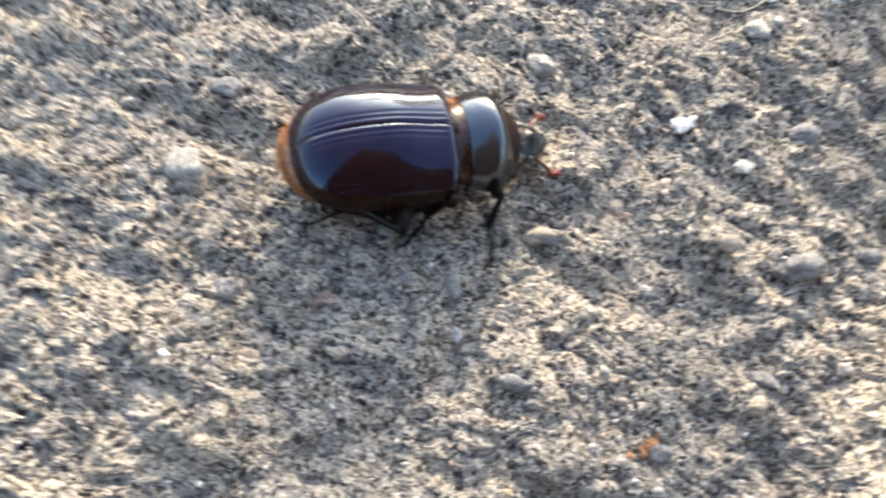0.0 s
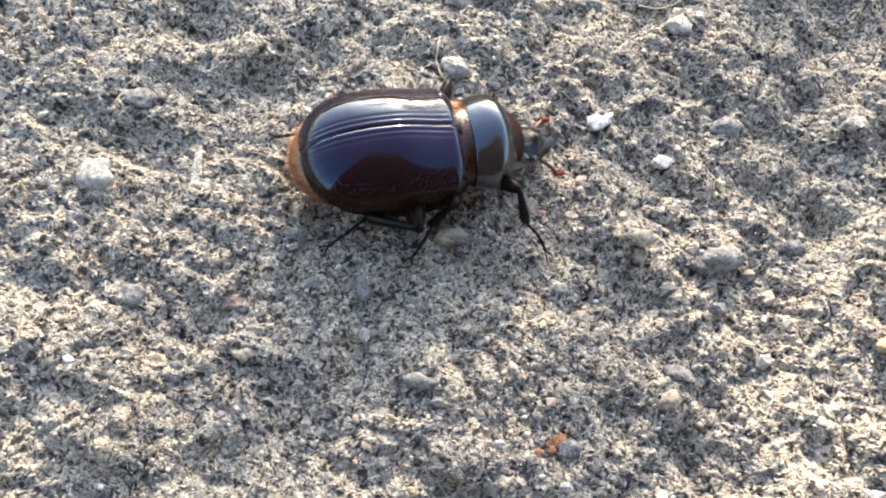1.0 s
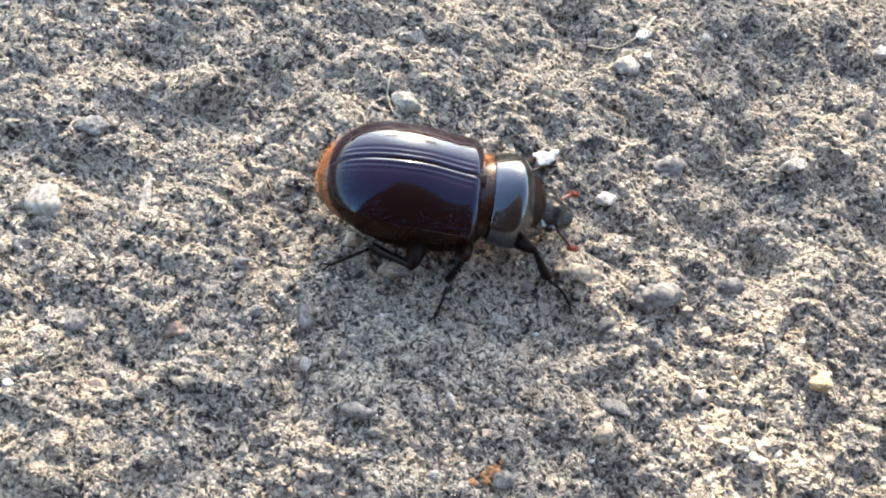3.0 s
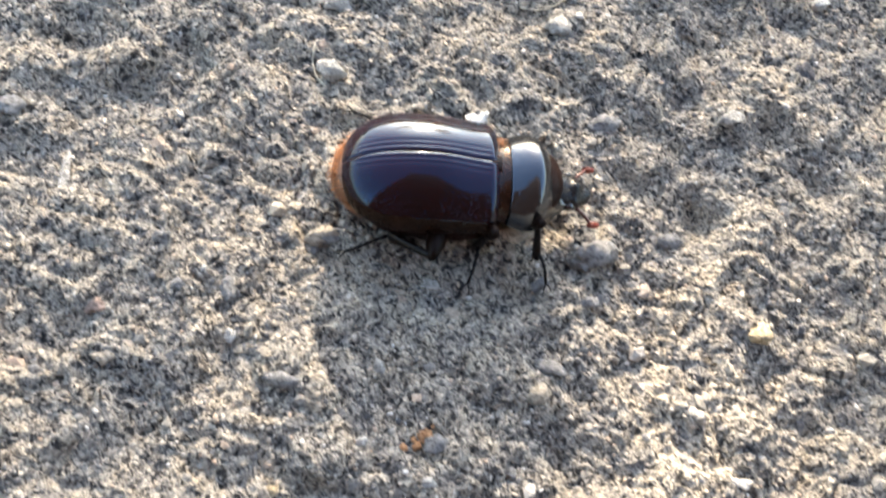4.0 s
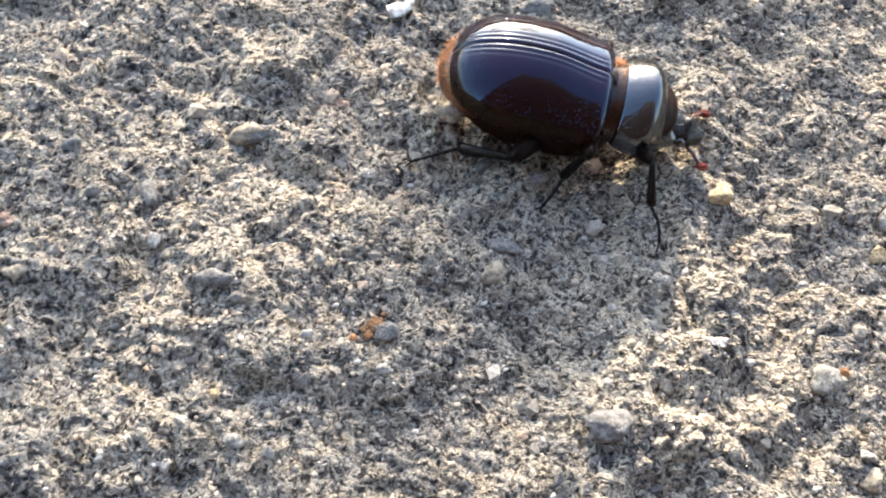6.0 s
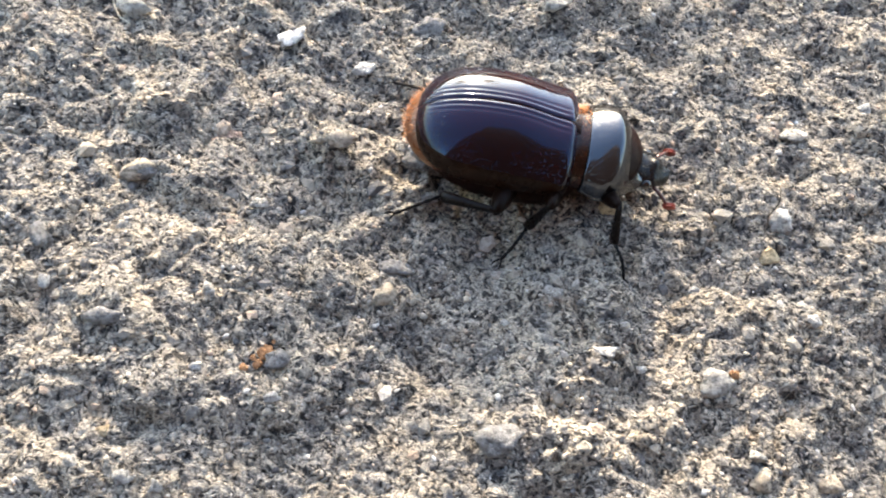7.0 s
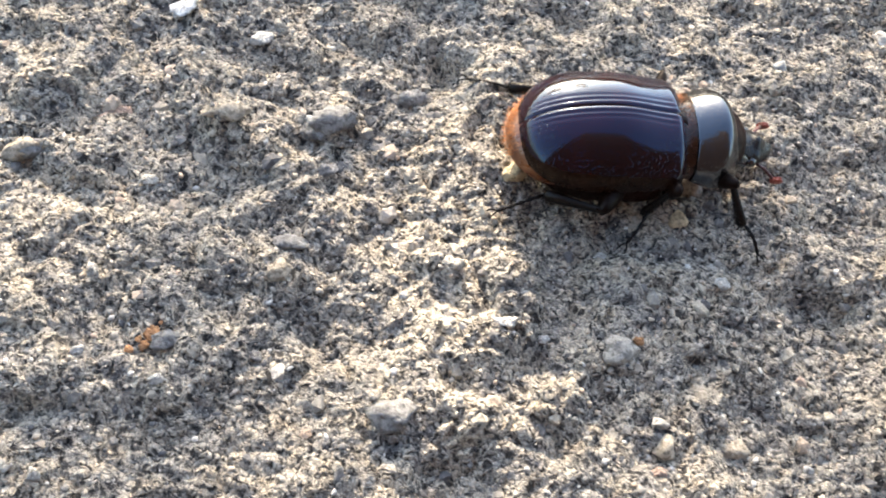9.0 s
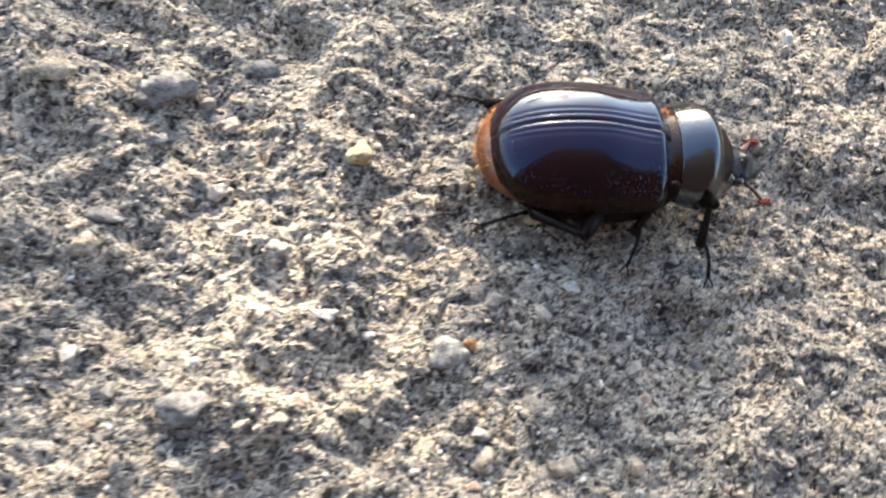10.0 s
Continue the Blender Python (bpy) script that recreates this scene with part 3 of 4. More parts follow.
def build_dapple_shrub():
    # unseen shrub added so that its leaf gaps dapple the sun
    m, t, b = material("dapple_leaf")
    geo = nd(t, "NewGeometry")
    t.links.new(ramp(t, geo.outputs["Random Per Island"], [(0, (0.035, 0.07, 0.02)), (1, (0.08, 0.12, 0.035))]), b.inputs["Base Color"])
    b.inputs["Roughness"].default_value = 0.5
    bark, t, b = material("dapple_bark")
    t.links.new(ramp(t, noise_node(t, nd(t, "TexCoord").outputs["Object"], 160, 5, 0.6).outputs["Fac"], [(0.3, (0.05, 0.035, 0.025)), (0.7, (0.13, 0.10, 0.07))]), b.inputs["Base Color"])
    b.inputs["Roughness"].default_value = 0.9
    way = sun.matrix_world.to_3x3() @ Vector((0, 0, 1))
    # openings set for sun patches: x, y, half widths, share of leaves kept
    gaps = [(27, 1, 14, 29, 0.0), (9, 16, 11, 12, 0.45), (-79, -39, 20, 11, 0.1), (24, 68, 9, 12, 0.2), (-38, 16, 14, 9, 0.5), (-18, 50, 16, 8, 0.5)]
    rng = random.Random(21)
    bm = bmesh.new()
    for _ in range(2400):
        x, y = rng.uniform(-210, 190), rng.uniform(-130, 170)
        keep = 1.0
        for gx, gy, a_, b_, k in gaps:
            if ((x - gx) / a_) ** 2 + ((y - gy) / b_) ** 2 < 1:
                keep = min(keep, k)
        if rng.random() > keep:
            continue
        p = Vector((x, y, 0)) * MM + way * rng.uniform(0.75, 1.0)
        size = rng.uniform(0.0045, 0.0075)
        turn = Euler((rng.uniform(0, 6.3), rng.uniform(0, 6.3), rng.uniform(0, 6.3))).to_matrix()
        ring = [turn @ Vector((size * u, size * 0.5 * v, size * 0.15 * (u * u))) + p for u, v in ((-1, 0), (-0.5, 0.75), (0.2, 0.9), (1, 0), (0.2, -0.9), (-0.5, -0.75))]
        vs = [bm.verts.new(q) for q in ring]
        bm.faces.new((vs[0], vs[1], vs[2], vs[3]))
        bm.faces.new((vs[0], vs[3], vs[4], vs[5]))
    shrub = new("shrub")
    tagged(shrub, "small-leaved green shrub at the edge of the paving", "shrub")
    tagged(part("dapple_foliage", bm, m, shrub, "small green leaves", False), kind="stuff")
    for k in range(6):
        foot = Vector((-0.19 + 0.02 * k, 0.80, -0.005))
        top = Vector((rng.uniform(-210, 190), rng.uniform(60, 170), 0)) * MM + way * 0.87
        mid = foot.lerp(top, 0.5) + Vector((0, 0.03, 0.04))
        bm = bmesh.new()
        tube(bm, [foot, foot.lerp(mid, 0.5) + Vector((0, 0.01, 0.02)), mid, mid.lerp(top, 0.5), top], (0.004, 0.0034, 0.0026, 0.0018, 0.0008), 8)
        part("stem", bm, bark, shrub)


build_sky_blockers()
build_dapple_shrub()


# ---- beetle ----
def elytron(side, beetle):
    bm = bmesh.new()
    ns, nf = 72, 64
    rings = []
    for i in range(ns + 1):
        s = i / ns
        s = 0.5 - 0.5 * math.cos(math.pi * s) if s > 0.5 else s
        front = 0.945 + 0.055 * step(0, 0.45, s)
        shoulder = 1 - 0.10 * (1 - min(s / 0.07, 1)) ** 2
        rear = 1.0 if s < 0.5 else max(0.0, 1 - ((s - 0.5) / 0.5) ** 2.6) ** 0.46
        width = 9.3 * front * shoulder * rear
        edge = 7.3 + 0.3 * s
        crest = 12.9 + 1.5 * step(0, 0.42, s) - 0.9 * (1 - min(s / 0.06, 1)) ** 2
        if s > 0.42:
            crest = edge + (14.4 - edge) * max(0.0, 1 - ((s - 0.42) / 0.58) ** 2.3) ** 0.5
        x = -1.95 - 22.55 * s
        ring = []
        for j in range(nf + 1):
            f = radians(95) * j / nf
            y = width * math.sin(f)
            z = edge + ((crest - edge) * math.cos(f) if f < math.pi / 2 else 3.2 * math.cos(f))
            arc = f * 0.5 * (width + crest - edge)
            cut = 0.20 * math.exp(-(arc / 0.20) ** 2)
            fade = step(0.02, 0.1, s) * (1 - step(0.84, 0.97, s))
            for line, depth in ((0.8, 0.13), (1.5, 0.07)):
                cut += fade * depth * math.exp(-((arc - line * (0.55 + 0.45 * rear)) / 0.14) ** 2)
            ring.append((x, side * (y - cut * math.sin(f) + 0.03), z - cut * math.cos(f)))
        rings.append(ring)
    loft(bm, rings, False, flip=side < 0)
    bm.faces.ensure_lookup_table()
    # dark rim, widened at the rear to imitate a dark reflection
    for k, face in enumerate(bm.faces):
        face.material_index = 1 if k % nf >= nf * (0.74 - 0.10 * (k // nf) / ns - 0.40 * step(0.80, 1.0, (k // nf) / ns)) else 0
    case = part("wing_case", scaled(bm), MAT_ELYTRA, beetle, "glossy dark maroon wing case")
    case.data.materials.append(MAT_DARK_BROWN)
    return case


def ball(bm, centre, radii, u=28, v=16):
    r = bmesh.ops.create_uvsphere(bm, u_segments=u, v_segments=v, radius=1)
    for p in r["verts"]:
        p.co = Vector(c + q * k for c, q, k in zip(centre, p.co, radii))


def pronotum(beetle):
    bm = bmesh.new()
    ns, nf = 40, 56
    rings = []
    for i in range(-3, ns + 1):
        s = max(0, i) / ns
        lip = (0.80, 0.93, 0.985)[i + 3] if i < 0 else 1.0
        width = 6.9 + 0.75 * math.sin(math.pi * min(1, s / 0.76)) - 4.2 * max(0, (s - 0.2) / 0.8) ** 1.75
        edge = 6.6 - 1.5 * s
        crest = 12.0 + 1.3 * math.sin(math.pi * min(1, s / 0.85)) - 5.6 * step(0.36, 1.0, s)
        x = 0.1 + 9.75 * s + (0.0 if i >= 0 else (i + 0.0) * 0.12)
        ring = []
        for j in range(-nf, nf + 1):
            f = radians(112) * j / nf
            y = width * math.sin(f)
            z = edge + ((crest - edge) * math.cos(f) if abs(f) < math.pi / 2 else 3.0 * math.cos(f))
            if s > 0.5:
                z -= 0.45 * math.exp(-((s - 0.80) / 0.17) ** 2) * math.exp(-(f / radians(38)) ** 2)
            rim = 0.22 * math.exp(-((abs(f) - radians(94)) / radians(4)) ** 2)
            ring.append((x, (y + math.copysign(rim, y)) * lip, edge + (z - edge) * lip))
        rings.append(ring)
    loft(bm, rings, False)
    bmesh.ops.recalc_face_normals(bm, faces=bm.faces)
    return part("pronotum", scaled(bm), MAT_SHIELD, beetle, "smooth black thorax shield")


def head(beetle):
    bm = bmesh.new()
    rings = []
    for i in range(25):
        s = i / 24
        x = 8.3 + 5.6 * s
        width = (3.1 - 0.5 * s - 1.6 * s ** 3) * (1.0 if s < 0.97 else 0.75)
        crest = 7.2 - 2.0 * s ** 1.3 + 0.95 * math.exp(-((s - 0.52) / 0.13) ** 2)
        low = 2.9 - 0.3 * s
        ring = []
        for j in range(28):
            f = 2 * math.pi * j / 28
            y, z = width * math.sin(f), 0.5 * (crest + low) + 0.5 * (crest - low) * math.cos(f)
            if math.cos(f) > 0:
                z -= 0.95 * math.exp(-((s - 0.52) / 0.13) ** 2) * (1 - math.exp(-(y / 0.9) ** 2)) * math.cos(f)
            ring.append((x, y, z))
        rings.append(ring)
    loft(bm, rings, True, (True, True))
    bmesh.ops.recalc_face_normals(bm, faces=bm.faces)
    ob = part("head", scaled(bm), MAT_HEAD, beetle, "dull black head with a small knob")
    for side in (1, -1):
        bm = bmesh.new()
        ball(bm, (10.2, side * 2.6, 4.9), (0.95, 0.75, 0.8), 20, 12)
        part("eye", scaled(bm), MAT_EYE, ob, "shiny black eye")
        bm = bmesh.new()
        tube(bm, [(12.4, side * 0.8, 3.8), (13.4, side * 1.1, 3.4), (14.0, side * 0.7, 2.9)], (0.25, 0.24, 0.14), 8)
        part("mouth_palp", scaled(bm), MAT_STALK, ob, "dark red palp")
    return ob


def antenna(side, beetle):
    bm = bmesh.new()
    line = [(11.6, side * 2.3, 4.1), (12.5, side * 3.3, 4.2), (13.2, side * 3.9, 3.9), (13.8, side * 4.5, 3.6)]
    fine = [Vector(line[0]).lerp(Vector(line[1]), k / 3) for k in range(3)] + [Vector(line[1]).lerp(Vector(line[2]), k / 3) for k in range(3)] + \
           [Vector(line[2]).lerp(Vector(line[3]), k / 3) for k in range(4)]
    tube(bm, fine, [0.30 if k % 2 else 0.20 for k in range(len(fine))], 8)
    stalk = part("antenna", scaled(bm), MAT_STALK, beetle, "dark red jointed antenna")
    bm = bmesh.new()
    for k in (-1, 0, 1):
        ball(bm, (14.35 + 0.05 * abs(k), side * (4.75 + 0.22 * k), 3.4), (1.0, 0.21, 0.62), 14, 8)
    part("antenna_club", scaled(bm), MAT_CLUB, stalk, "bright red leafed club")


def underside(beetle):
    bm = bmesh.new()
    rings = []
    for i in range(41):
        s = i / 40
        x = 1.5 - 25.0 * s
        k = max(0.02, 1 - abs(2 * s - 1) ** 3.6) ** 0.5 * (1 - 0.14 * step(0.5, 0.95, s))
        ring = []
        for j in range(36):
            sy, cz = math.sin(2 * math.pi * j / 36), math.cos(2 * math.pi * j / 36)
            sy, cz = math.copysign(abs(sy) ** 0.5, sy), math.copysign(abs(cz) ** 0.5, cz)
            ridge = 1 - 0.035 * max(0.0, math.cos(s * 2 * math.pi * 7)) ** 6
            ring.append((x, 8.7 * k * ridge * sy, 5.4 + (4.5 if cz < 0 else 2.2) * k * ridge * cz))
        rings.append(ring)
    loft(bm, rings, True, (True, True))
    bmesh.ops.recalc_face_normals(bm, faces=bm.faces)
    part("abdomen", scaled(bm), MAT_BELLY, beetle, "dark red-brown abdomen")
    bm = bmesh.new()
    ball(bm, (-18.5, 0, 6.3), (7.2, 7.3, 4.4), 40, 24)
    rump = part("rump", scaled(bm), MAT_RUMP, beetle, "orange-brown hairy rump")
    bm = bmesh.new()
    rng = random.Random(3)
    for _ in range(300):
        az, el = rng.uniform(-0.5, 1.3), rng.uniform(-0.35, 0.62)
        d = Vector((-math.cos(az) * math.cos(el), math.sin(az) * math.cos(el), math.sin(el)))
        p = Vector((-18.5 + 7.15 * d.x, 7.25 * d.y, 6.3 + 4.35 * d.z))
        bend = Vector((-0.5, rng.uniform(-0.4, 0.4), rng.uniform(-0.5, 0.2)))
        ln = rng.uniform(0.5, 1.15)
        q = p + (d + 0.35 * bend).normalized() * ln
        u = (q - p).cross(Vector((0.3, 0.2, 0.9))).normalized() * 0.035
        w = (q - p).cross(u).normalized() * 0.035
        a_, b_, c_, tip = (bm.verts.new(v) for v in (p + u, p - u, p + w, q))
        for f in ((a_, b_, tip), (b_, c_, tip), (c_, a_, tip)):
            bm.faces.new(f)
    tagged(part("hair_fringe", scaled(bm), MAT_HAIR, rump, "short ginger hairs"), kind="stuff")
    bm = bmesh.new()
    ball(bm, (3.6, 0, 7.3), (5.2, 5.9, 3.6), 32, 18)
    part("chest", scaled(bm), MAT_BELLY, beetle, "dark red-brown chest")
    bm = bmesh.new()
    rings = []
    for x, k in ((-3.4, 0.91), (-2.2, 0.93), (-1.5, 0.90), (-0.9, 0.89), (-0.2, 0.91), (0.8, 0.91), (1.6, 0.86)):
        rings.append([(x, 7.2 * k * math.sin(f), 6.4 + (5.9 if math.cos(f) > 0 else 2.5) * k * math.cos(f)) for f in (2 * math.pi * j / 48 for j in range(48))])
    loft(bm, rings, True, (True, True))
    bmesh.ops.recalc_face_normals(bm, faces=bm.faces)
    waist = part("waist", scaled(bm), MAT_HINGE, beetle, "amber waist between shield and wing cases")
    # orange hairs on the far upper side imitate sun shining through the waist
    bm = bmesh.new()
    for _ in range(150):
        f = rng.uniform(0.05, 1.35)
        p = Vector((rng.uniform(-1.9, 0.1), 6.3 * math.sin(f), 6.4 + 5.2 * math.cos(f)))
        q = p + Vector((rng.uniform(-0.7, 0.3), 0.5 * math.sin(f), 0.5 * math.cos(f))).normalized() * rng.uniform(0.5, 1.0)
        u = (q - p).cross(Vector((0.3, 0.2, 0.9))).normalized() * 0.05
        w = (q - p).cross(u).normalized() * 0.05
        a_, b_, c_, tip = (bm.verts.new(v) for v in (p + u, p - u, p + w, q))
        for face in ((a_, b_, tip), (b_, c_, tip), (c_, a_, tip)):
            bm.faces.new(face)
    tagged(part("waist_sun_hair", scaled(bm), MAT_HAIR, waist, "short ginger hairs"), kind="stuff")
    bm = bmesh.new()
    rings = []
    for i in range(9):
        s = i / 8
        w = 1.3 * (1 - s) + 0.06
        rings.append([(-1.5 - 1.9 * s, w * math.sin(f), 11.85 + 0.75 * s + 0.30 * math.cos(f)) for f in (math.pi * (j / 12 - 0.5) for j in range(13))])
    loft(bm, rings, False)
    bmesh.ops.recalc_face_normals(bm, faces=bm.faces)
    part("scutellum", scaled(bm), MAT_DARK_BROWN, beetle, "small dark plate between the wing cases")


def limb(points, radii, mat, name, beetle, spines=0, flat=0.75):
    bm = bmesh.new()
    tube(bm, points, radii, 10)
    for v in bm.verts:
        v.co.y *= flat
    length = points[-1][0]
    rng = random.Random(len(points) + spines)
    for k in range(spines):
        x = length * (0.42 + 0.56 * k / max(1, spines - 1))
        for side in (1, -1):
            base = Vector((x, side * 0.35, 0.05))
            tube(bm, [base, base + Vector((0.35, side * rng.uniform(0.55, 0.95), -0.1))], (0.2, 0.03), 5)
    return part(name, scaled(bm), mat, beetle, "black spined limb" if spines else "")


LEG_SIZES = {"front": (6.0, 6.6, 5.4), "middle": (6.4, 7.2, 6.2), "hind": (8.2, 8.4, 7.0)}
HIPS = {"front": (3.6, 4.6, 4.6), "middle": (-2.8, 6.2, 4.0), "hind": (-9.0, 5.0, 4.0)}


def build_leg(kind, beetle):
    lf, lt, ls = LEG_SIZES[kind]
    thick = {"front": 0.9, "middle": 1.05, "hind": 1.35}[kind]
    femur = limb([(lf * k, 0, 0) for k in (-0.05, 0.1, 0.35, 0.65, 0.9, 1.03)], [r * thick for r in (0.9, 1.45, 1.7, 1.45, 0.95, 0.5)], MAT_FEMUR, "femur", beetle)
    wide = {"front": 0.9, "middle": 0.85, "hind": 1.05}[kind]
    tibia = limb([(lt * k, 0, 0) for k in (-0.03, 0.12, 0.4, 0.7, 0.93, 1.0)], [r * wide for r in (0.5, 0.6, 0.72, 0.92, 1.05, 0.65)], MAT_LEG, "tibia", beetle, 3)
    pts, rad = [], []
    for k in range(11):
        s = k / 10
        pts.append((ls * s, 0.25 * math.sin(3 * s), 0.55 * math.sin(math.pi * s) ** 1.2))
        rad.append(0.30 if k % 2 else 0.19)
    tarsus = limb(pts, rad, MAT_LEG, "tarsus", beetle, 0, 1.0)
    for side in (1, -1):
        bm = bmesh.new()
        tube(bm, [(ls, side * 0.1, 0), (ls + 0.6, side * 0.45, 0.15), (ls + 1.1, side * 0.6, -0.1), (ls + 1.35, side * 0.6, -0.45)], (0.14, 0.13, 0.09, 0.03), 6)
        part("claw", scaled(bm), MAT_LEG, tarsus)
    return femur, tibia, tarsus


def build_beetle():
    beetle = new("beetle")
    tagged(beetle, "glossy dark maroon rhinoceros beetle walking over gritty paving", "beetle")
    for side in (1, -1):
        elytron(side, beetle)
    pronotum(beetle)
    head(beetle)
    for side in (1, -1):
        antenna(side, beetle)
    underside(beetle)
    legs = {(kind, side): build_leg(kind, beetle) for kind in LEG_SIZES for side in (1, -1)}
    return beetle, legs


beetle, legs = build_beetle()


# ---- small litter ----
def fibre(points, radius, name, label, mat):
    bm = bmesh.new()
    pts = []
    ctrl = [Vector((x, y, height_at(x, y) + 0.35)) for x, y in points]
    ctrl = [2 * ctrl[0] - ctrl[1]] + ctrl + [2 * ctrl[-1] - ctrl[-2]]
    for a0, b0, c0, d0 in zip(ctrl, ctrl[1:], ctrl[2:], ctrl[3:]):
        for k in range(6):
            u = k / 6
            pts.append(0.5 * (2 * b0 + (c0 - a0) * u + (2 * a0 - 5 * b0 + 4 * c0 - d0) * u * u + (3 * b0 - a0 - 3 * c0 + d0) * u ** 3))
    pts.append(ctrl[-2])
    for p in pts[1:-1]:
        p.z = max(p.z, height_at(p.x, p.y) + 0.2)
    tube(bm, pts, [radius] * len(pts), 6)
    ob = part(name, scaled(bm), mat)
    return tagged(ob, label, "plant fibre")


fibre([(-50.8, 41.8), (-50.2, 39.0), (-48.4, 36.4), (-46.2, 34.8)], 0.16, "plant_fibre", "thin grey curled plant fibre by a pebble", MAT_FIBRE)
fibre([(-21.8, 65.5), (-17.3, 66.4), (-14.0, 70.4), (-12.0, 77.3)], 0.15, "plant_fibre", "thin pale bent plant fibre on the paving", MAT_FIBRE)
fibre([(-48.6, 54.6), (-43, 55.6), (-38.8, 56.3)], 0.15, "plant_fibre", "thin pale straight plant fibre on the paving", MAT_FIBRE)
fibre([(55.6, 28.6), (55.0, 25.8), (53.4, 23.2)], 0.12, "plant_fibre", "thin dark plant fibre by a pale pebble", MAT_LEG)


def rust_crumbs():
    bm = bmesh.new()
    rng = random.Random(8)
    for _ in range(16):
        k = rng.gauss(0, 1)
        x, y = -14.3 + 0.7 * k + rng.gauss(0, 0.35), -12.6 + 1.1 * k + rng.gauss(0, 0.4)
        r = rng.uniform(0.3, 0.65)
        got = bmesh.ops.create_icosphere(bm, subdivisions=1, radius=r)
        for v in got["verts"]:
            v.co = Vector((v.co.x * rng.uniform(0.7, 1.4) + x, v.co.y * rng.uniform(0.7, 1.4) + y, v.co.z * 0.6 + height_at(x, y) + 0.18))
    ob = part("rust_crumbs", scaled(bm), MAT_STONE["orange"], smooth=False)
    tagged(ob, "small heap of orange rusty crumbs on the paving", "crumbs", kind="stuff")


rust_crumbs()
scatter_grains()


# ---- single stones of the paving ----
def build_aggregate():
    shapes = []
    for k in range(10):
        rng = np.random.RandomState(200 + k)
        v, f = ICO
        v = v * rng.uniform(0.78, 1.2, (len(v), 1)) * rng.uniform(0.75, 1.25, (1, 3))
        me = bpy.data.meshes.new("aggregate_stone")
        me.from_pydata([tuple(p * MM) for p in v], [], [tuple(int(i) for i in q) for q in f])
        me.materials.append(MAT_AGG)
        shapes.append(me)
    rng = random.Random(77)
    for k in range(290):
        x, y = rng.uniform(-70, 95), rng.uniform(-28, 45)
        r = rng.uniform(0.6, 1.5)
        ob = new("aggregate_stone", shapes[k % 10])
        ob.parent = ground
        ob.matrix_basis = pose(x * MM, y * MM, (height_at(x, y) - 0.45 * r) * MM, rng.uniform(-40, 40), rng.uniform(-40, 40), rng.uniform(0, 360)) @ Matrix.Diagonal((r, r, 0.75 * r, 1))


build_aggregate()

# ---- the beetle's way and steps ----
# seconds, x, y in mm, heading, lift in mm, dip of the nose, lean
WAY = [
    (0, -54.0, 16.6, 32.0, 0.0, 1.3, -0.3), (0.3, -51.1, 17.5, 29.8, 0.0, 1.2, -1.1), (0.5, -47.1, 18.8, 27.3, -0.1, 1.1, -1.9), (1, -40.7, 22.5, 31.1, 0.0, 0.9, -1.8),
    (1.5, -40.9, 22.4, 30.8, -0.2, 1.5, -2.1), (2, -41.0, 22.5, 35.3, 0.1, 1.5, -0.9), (2.2, -40.5, 22.6, 34.6, 0.1, 1.3, -0.8), (2.75, -32.9, 24.1, 22.4, 0.1, 0.8, -0.4),
    (3.3, -24.2, 24.8, 12.4, 0.2, 0.4, 0.0), (3.5, -20.8, 24.9, 13.0, 0.2, 0.4, 0.0), (4, -15.1, 26.5, 18.9, 0.3, 0.6, 0.4), (4.5, -6.4, 26.8, 10.5, 0.8, -0.6, -0.6),
    (5, -0.3, 28.5, 9.7, 0.8, -0.7, 0.4), (5.2, 4.0, 28.2, 7.0, 0.7, -0.4, 0.3), (5.75, 9.3, 27.4, 3.1, 0.4, 0.4, 0.2), (6.3, 14.9, 26.4, -0.9, 0.1, 1.3, 0.0),
    (6.5, 18.4, 26.3, -2.2, 0.1, 1.4, 0.0), (7, 23.1, 24.9, 1.7, 0.0, 1.1, 0.5), (7.5, 27.6, 25.3, 2.8, 0.1, 0.6, -0.8), (8, 35.0, 24.5, 3.8, 0.4, -0.9, 0.0),
    (8.5, 44.3, 26.5, 5.0, 0.0, 1.5, 0.8), (9, 52.3, 26.5, 9.6, 0.4, -0.6, -0.4), (9.5, 58.5, 26.3, 6.5, 0.0, 0.4, -0.2), (10, 69.3, 26.8, 11.8, 0.6, -1.3, -0.4),
]
SINK = 0.6  # how low the body is slung, mm
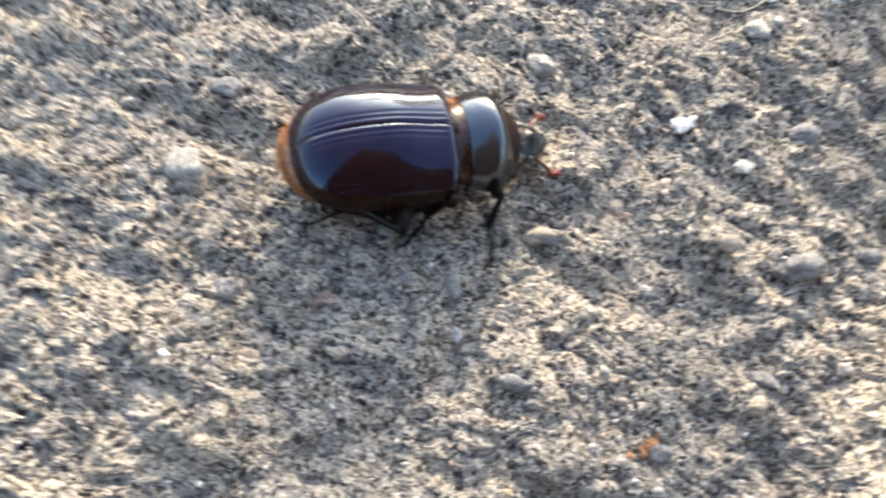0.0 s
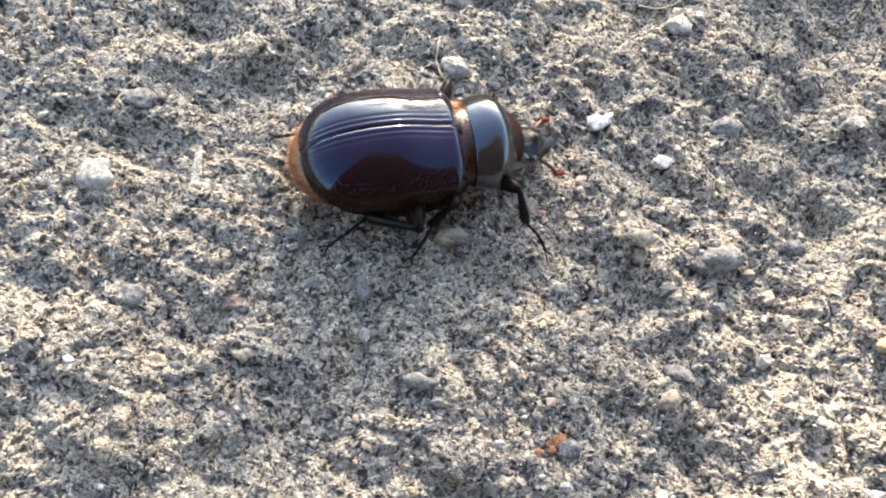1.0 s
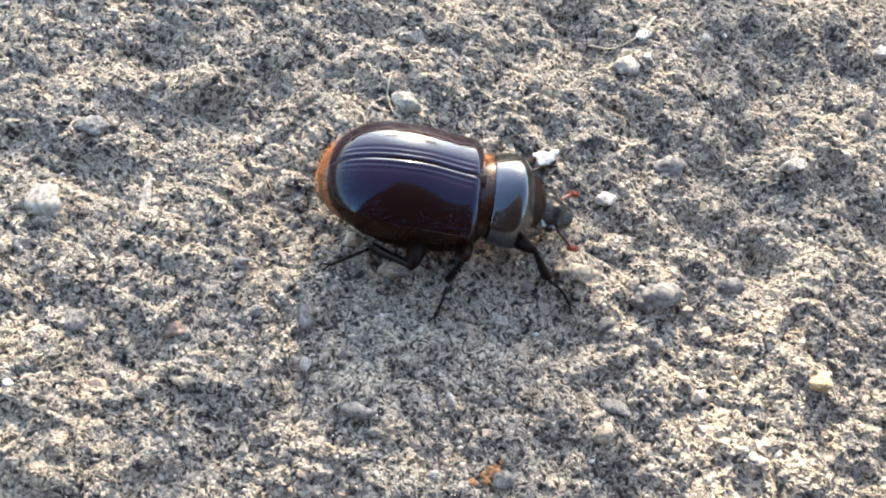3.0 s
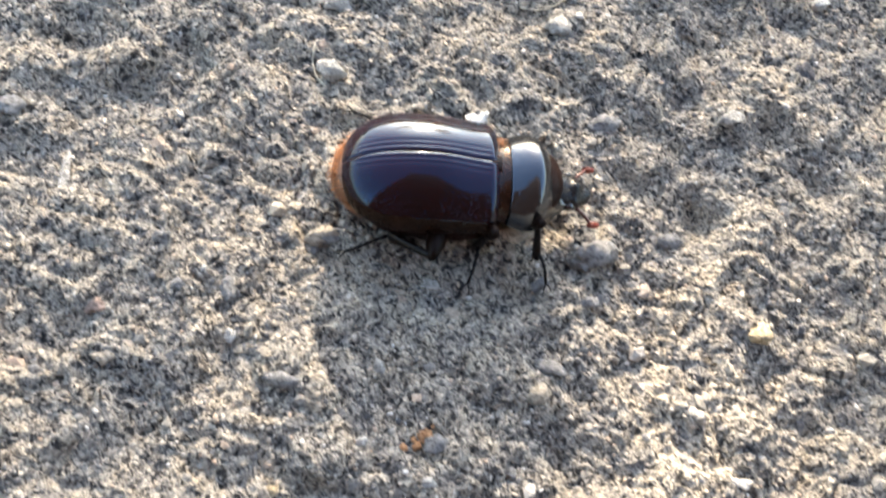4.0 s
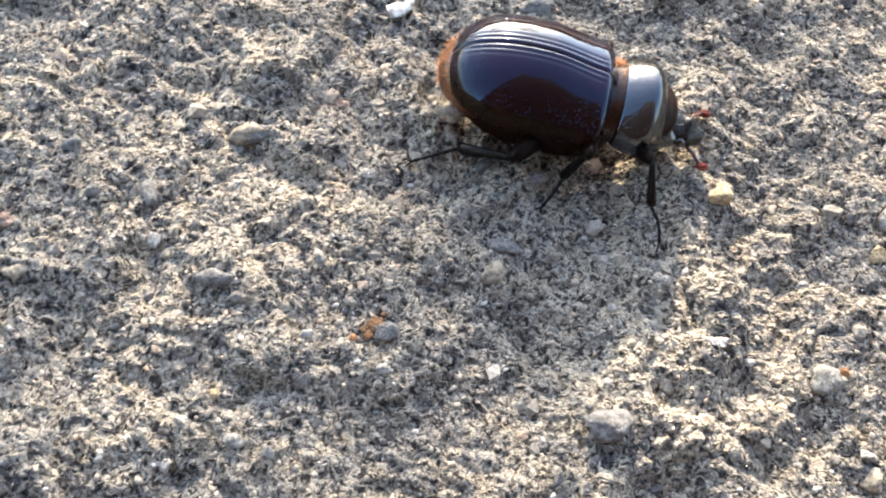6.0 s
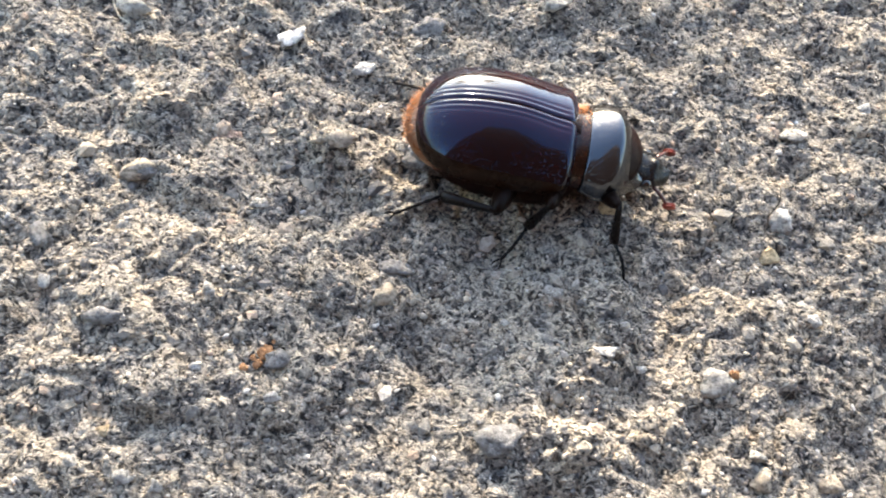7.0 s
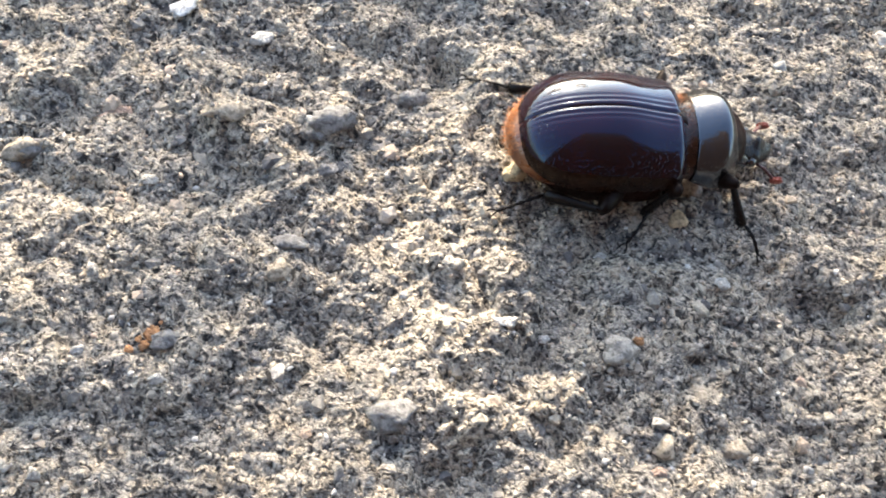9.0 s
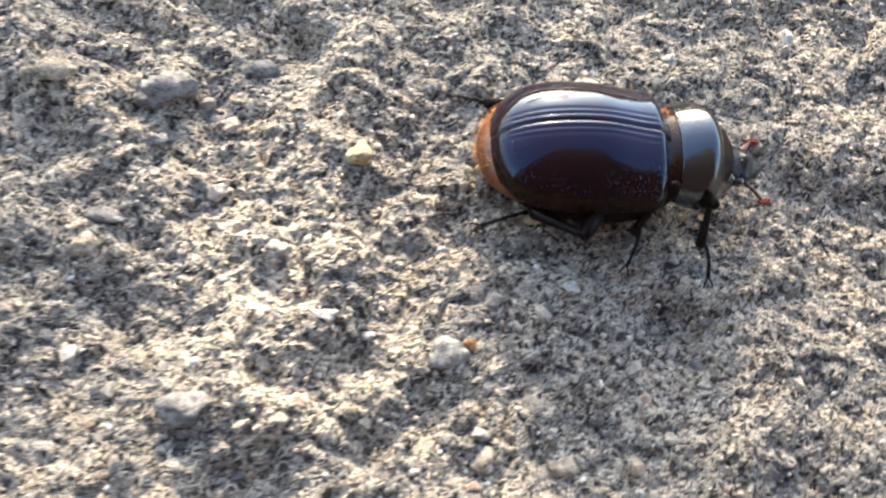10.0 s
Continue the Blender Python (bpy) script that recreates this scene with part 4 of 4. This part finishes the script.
# planted feet: seconds, x, y in mm
FEET = {
    ("front", -1): [(0, -43.5, 4.5), (0.5, -36.5, 9.1), (0.75, -29, 12), (1, -24.2, 14.1), (2.2, -24.2, 14), (2.75, -17, 15), (3.0, -11.3, 16.6),
                    (3.5, -11.3, 16.6), (4, -4.5, 15.4), (4.25, 2, 13), (4.5, 9, 12.6), (5.2, 9.8, 13.8), (5.75, 14, 11), (6, 21.6, 9.8), (6.5, 21.6, 9.8),
                    (7, 32.2, 9.3), (7.5, 32.2, 8.9), (8, 46.3, 11.2), (8.5, 46.6, 11.8), (9, 64, 12.3), (9.5, 64, 11.8), (10, 77.1, 12.8)],
    ("middle", -1): [(0, -55.4, 1.7), (0.5, -49, 4.5), (1, -41.9, 5.8), (1.5, -38.5, 4.9), (2.2, -37, 3.5), (2.75, -29, 6.5), (3.5, -29, 6.5), (4, -15.2, 12),
                     (4.5, -12.3, 10.2), (5.2, -8, 12), (5.75, 4, 11.5), (6.5, 7.4, 11.8), (7, 15, 9), (7.5, 21.1, 7.9), (8, 31, 10.4), (8.5, 40.2, 12.6), (9, 46.3, 11.8),
                     (9.5, 51.2, 9.2), (10, 66.5, 12.2)],
    ("hind", 1): [(0, -78, 12), (0.5, -77.6, 14.2), (0.75, -72, 15), (1, -66.9, 15.6), (2.2, -66.5, 15.4), (2.75, -58, 21), (3.3, -49.5, 27), (3.5, -48.7, 27.2),
                  (4, -40, 31), (4.5, -34.5, 33), (5, -28, 35.5), (5.2, -28, 35.5), (5.75, -16, 36), (6.3, -12, 36), (6.5, -12, 36), (7, -4.8, 34.6), (7.5, 1.9, 34.8),
                  (8, 2.8, 34.2), (8.5, 14, 35), (9, 21.2, 35), (9.5, 33.2, 34.1), (10, 39.5, 33)],
    ("hind", -1): [(0, -68.3, -1.6), (0.5, -67.5, -5.5), (0.75, -60, -2), (1, -53.2, 2.2), (2.2, -52.6, 2.2), (2.75, -46, 7), (3.3, -46, 7), (3.5, -39.8, 10.4), (4, -33.1, 10),
                   (4.5, -32.3, 8.7), (5.2, -20, 13), (5.75, -16, 13.8), (6.3, -10.6, 14), (6.5, -10.6, 14), (7, -0.7, 11.4), (7.5, -1.3, 11.4), (8, 14.5, 12.2), (8.5, 14.7, 12.6),
                   (9, 28, 12.8), (9.5, 30.4, 13), (10, 47.3, 13.6)],
}


def way_at(t):
    ts = [r[0] for r in WAY]
    return [float(np.interp(t, ts, [r[k] for r in WAY])) for k in (1, 2, 3)]


def far_feet(kind):
    """Steps of the far side: planted feet that swing on in turn."""
    local = {"front": (8.5, 11.0), "middle": (-5.0, 12.5), "hind": (-25.0, 12.5)}[kind]
    start = {"front": 0.1, "middle": 0.6, "hind": 0.35}[kind]
    ts = np.arange(0, 10.01, 0.05)
    p = np.array([way_at(t) for t in ts])
    gone = np.concatenate([[0], np.cumsum(np.hypot(*np.diff(p[:, :2], axis=0).T))])
    rows = []
    for t in np.arange(0, 10.01, 0.25):
        phase = float(np.interp(t, ts, gone)) / 13.0 + start
        k, f = math.floor(phase), phase - math.floor(phase)

        def plant(n):
            when = float(np.interp((n + 0.35 - start) * 13.0, gone, ts))
            x, y, h = way_at(when)
            c, s = math.cos(radians(h)), math.sin(radians(h))
            return Vector((x + c * local[0] - s * local[1], y + s * local[0] + c * local[1]))
        q = plant(k).lerp(plant(k + 1), step(0.62, 1.0, f))
        rows.append((float(t), q.x, q.y))
    return rows


def aim(origin, target, up=(0, 0, 1)):
    """A pose in metres whose x axis runs from origin to target (mm)."""
    x = (target - origin).normalized()
    y = Vector(up).cross(x).normalized()
    z = x.cross(y)
    m = Matrix((x, y, z)).transposed().to_4x4()
    m.translation = origin * MM
    return m


def leg_rows(kind, side):
    rows = FEET.get((kind, side)) or far_feet(kind)
    ts = [r[0] for r in rows]
    lf, lt, ls = LEG_SIZES[kind]
    hip = Vector(HIPS[kind])
    hip.y *= side
    out = ([], [], [])
    for t in np.arange(0, 10.01, 0.125):
        t = min(float(t), 10.0)
        fx, fy = (float(np.interp(t, ts, [r[k] for r in rows])) for k in (1, 2))
        ahead, back = (float(np.interp(t + d, ts, [r[1] for r in rows])) for d in (0.12, -0.12))
        speed = abs(ahead - back) / 0.24
        lift = 1.6 * min(1.0, max(0.0, (speed - 6) / 14))
        bx, by, h = way_at(t)
        c, s = math.cos(radians(h)), math.sin(radians(h))
        foot = Vector((c * (fx - bx) + s * (fy - by), -s * (fx - bx) + c * (fy - by), height_at(fx, fy) + SINK + 0.25 + lift))
        flat = Vector((foot.x - hip.x, foot.y - hip.y, 0))
        reach = flat.length
        most = lf + lt + ls - 1.5
        if reach > most:
            foot.x, foot.y = hip.x + flat.x * most / reach, hip.y + flat.y * most / reach
            reach = most
        dirn = flat.normalized()
        ankle_reach = max(2.5, min(reach - ls * 0.86, (lf + lt) * 0.93))
        ankle = Vector((hip.x, hip.y, 0)) + dirn * ankle_reach
        ankle.z = foot.z + 1.5
        d = ankle - hip
        dist = min(d.length, (lf + lt) * 0.985)
        along = (lf * lf - lt * lt + dist * dist) / (2 * dist)
        rise = math.sqrt(max(0.0, lf * lf - along * along))
        u = d.normalized()
        bend = Vector((0, 0, 1)) if kind != "hind" else Vector((0, -0.5, 0.2) if side < 0 else (0, 0.2, 0.5))
        if kind == "front":
            bend = Vector((0.1, side * 0.25, 1.0))
        if kind == "middle":
            bend = Vector((0.1, side * 0.3, 1.0))
        w = (bend - u * bend.dot(u)).normalized()
        knee = hip + u * along + w * rise
        knee.z = min(knee.z, 8.0 if side < 0 else 4.6)
        out[0].append((t, aim(hip, knee)))
        out[1].append((t, aim(knee, ankle)))
        out[2].append((t, aim(ankle, foot)))
    return out


def motions():
    walk(beetle, [(t, pose(x * MM, y * MM, (up - SINK) * MM, lean, dip, h)) for t, x, y, h, up, dip, lean in WAY])
    for (kind, side), limbs in legs.items():
        for ob, rows in zip(limbs, leg_rows(kind, side)):
            walk(ob, rows)


motions()
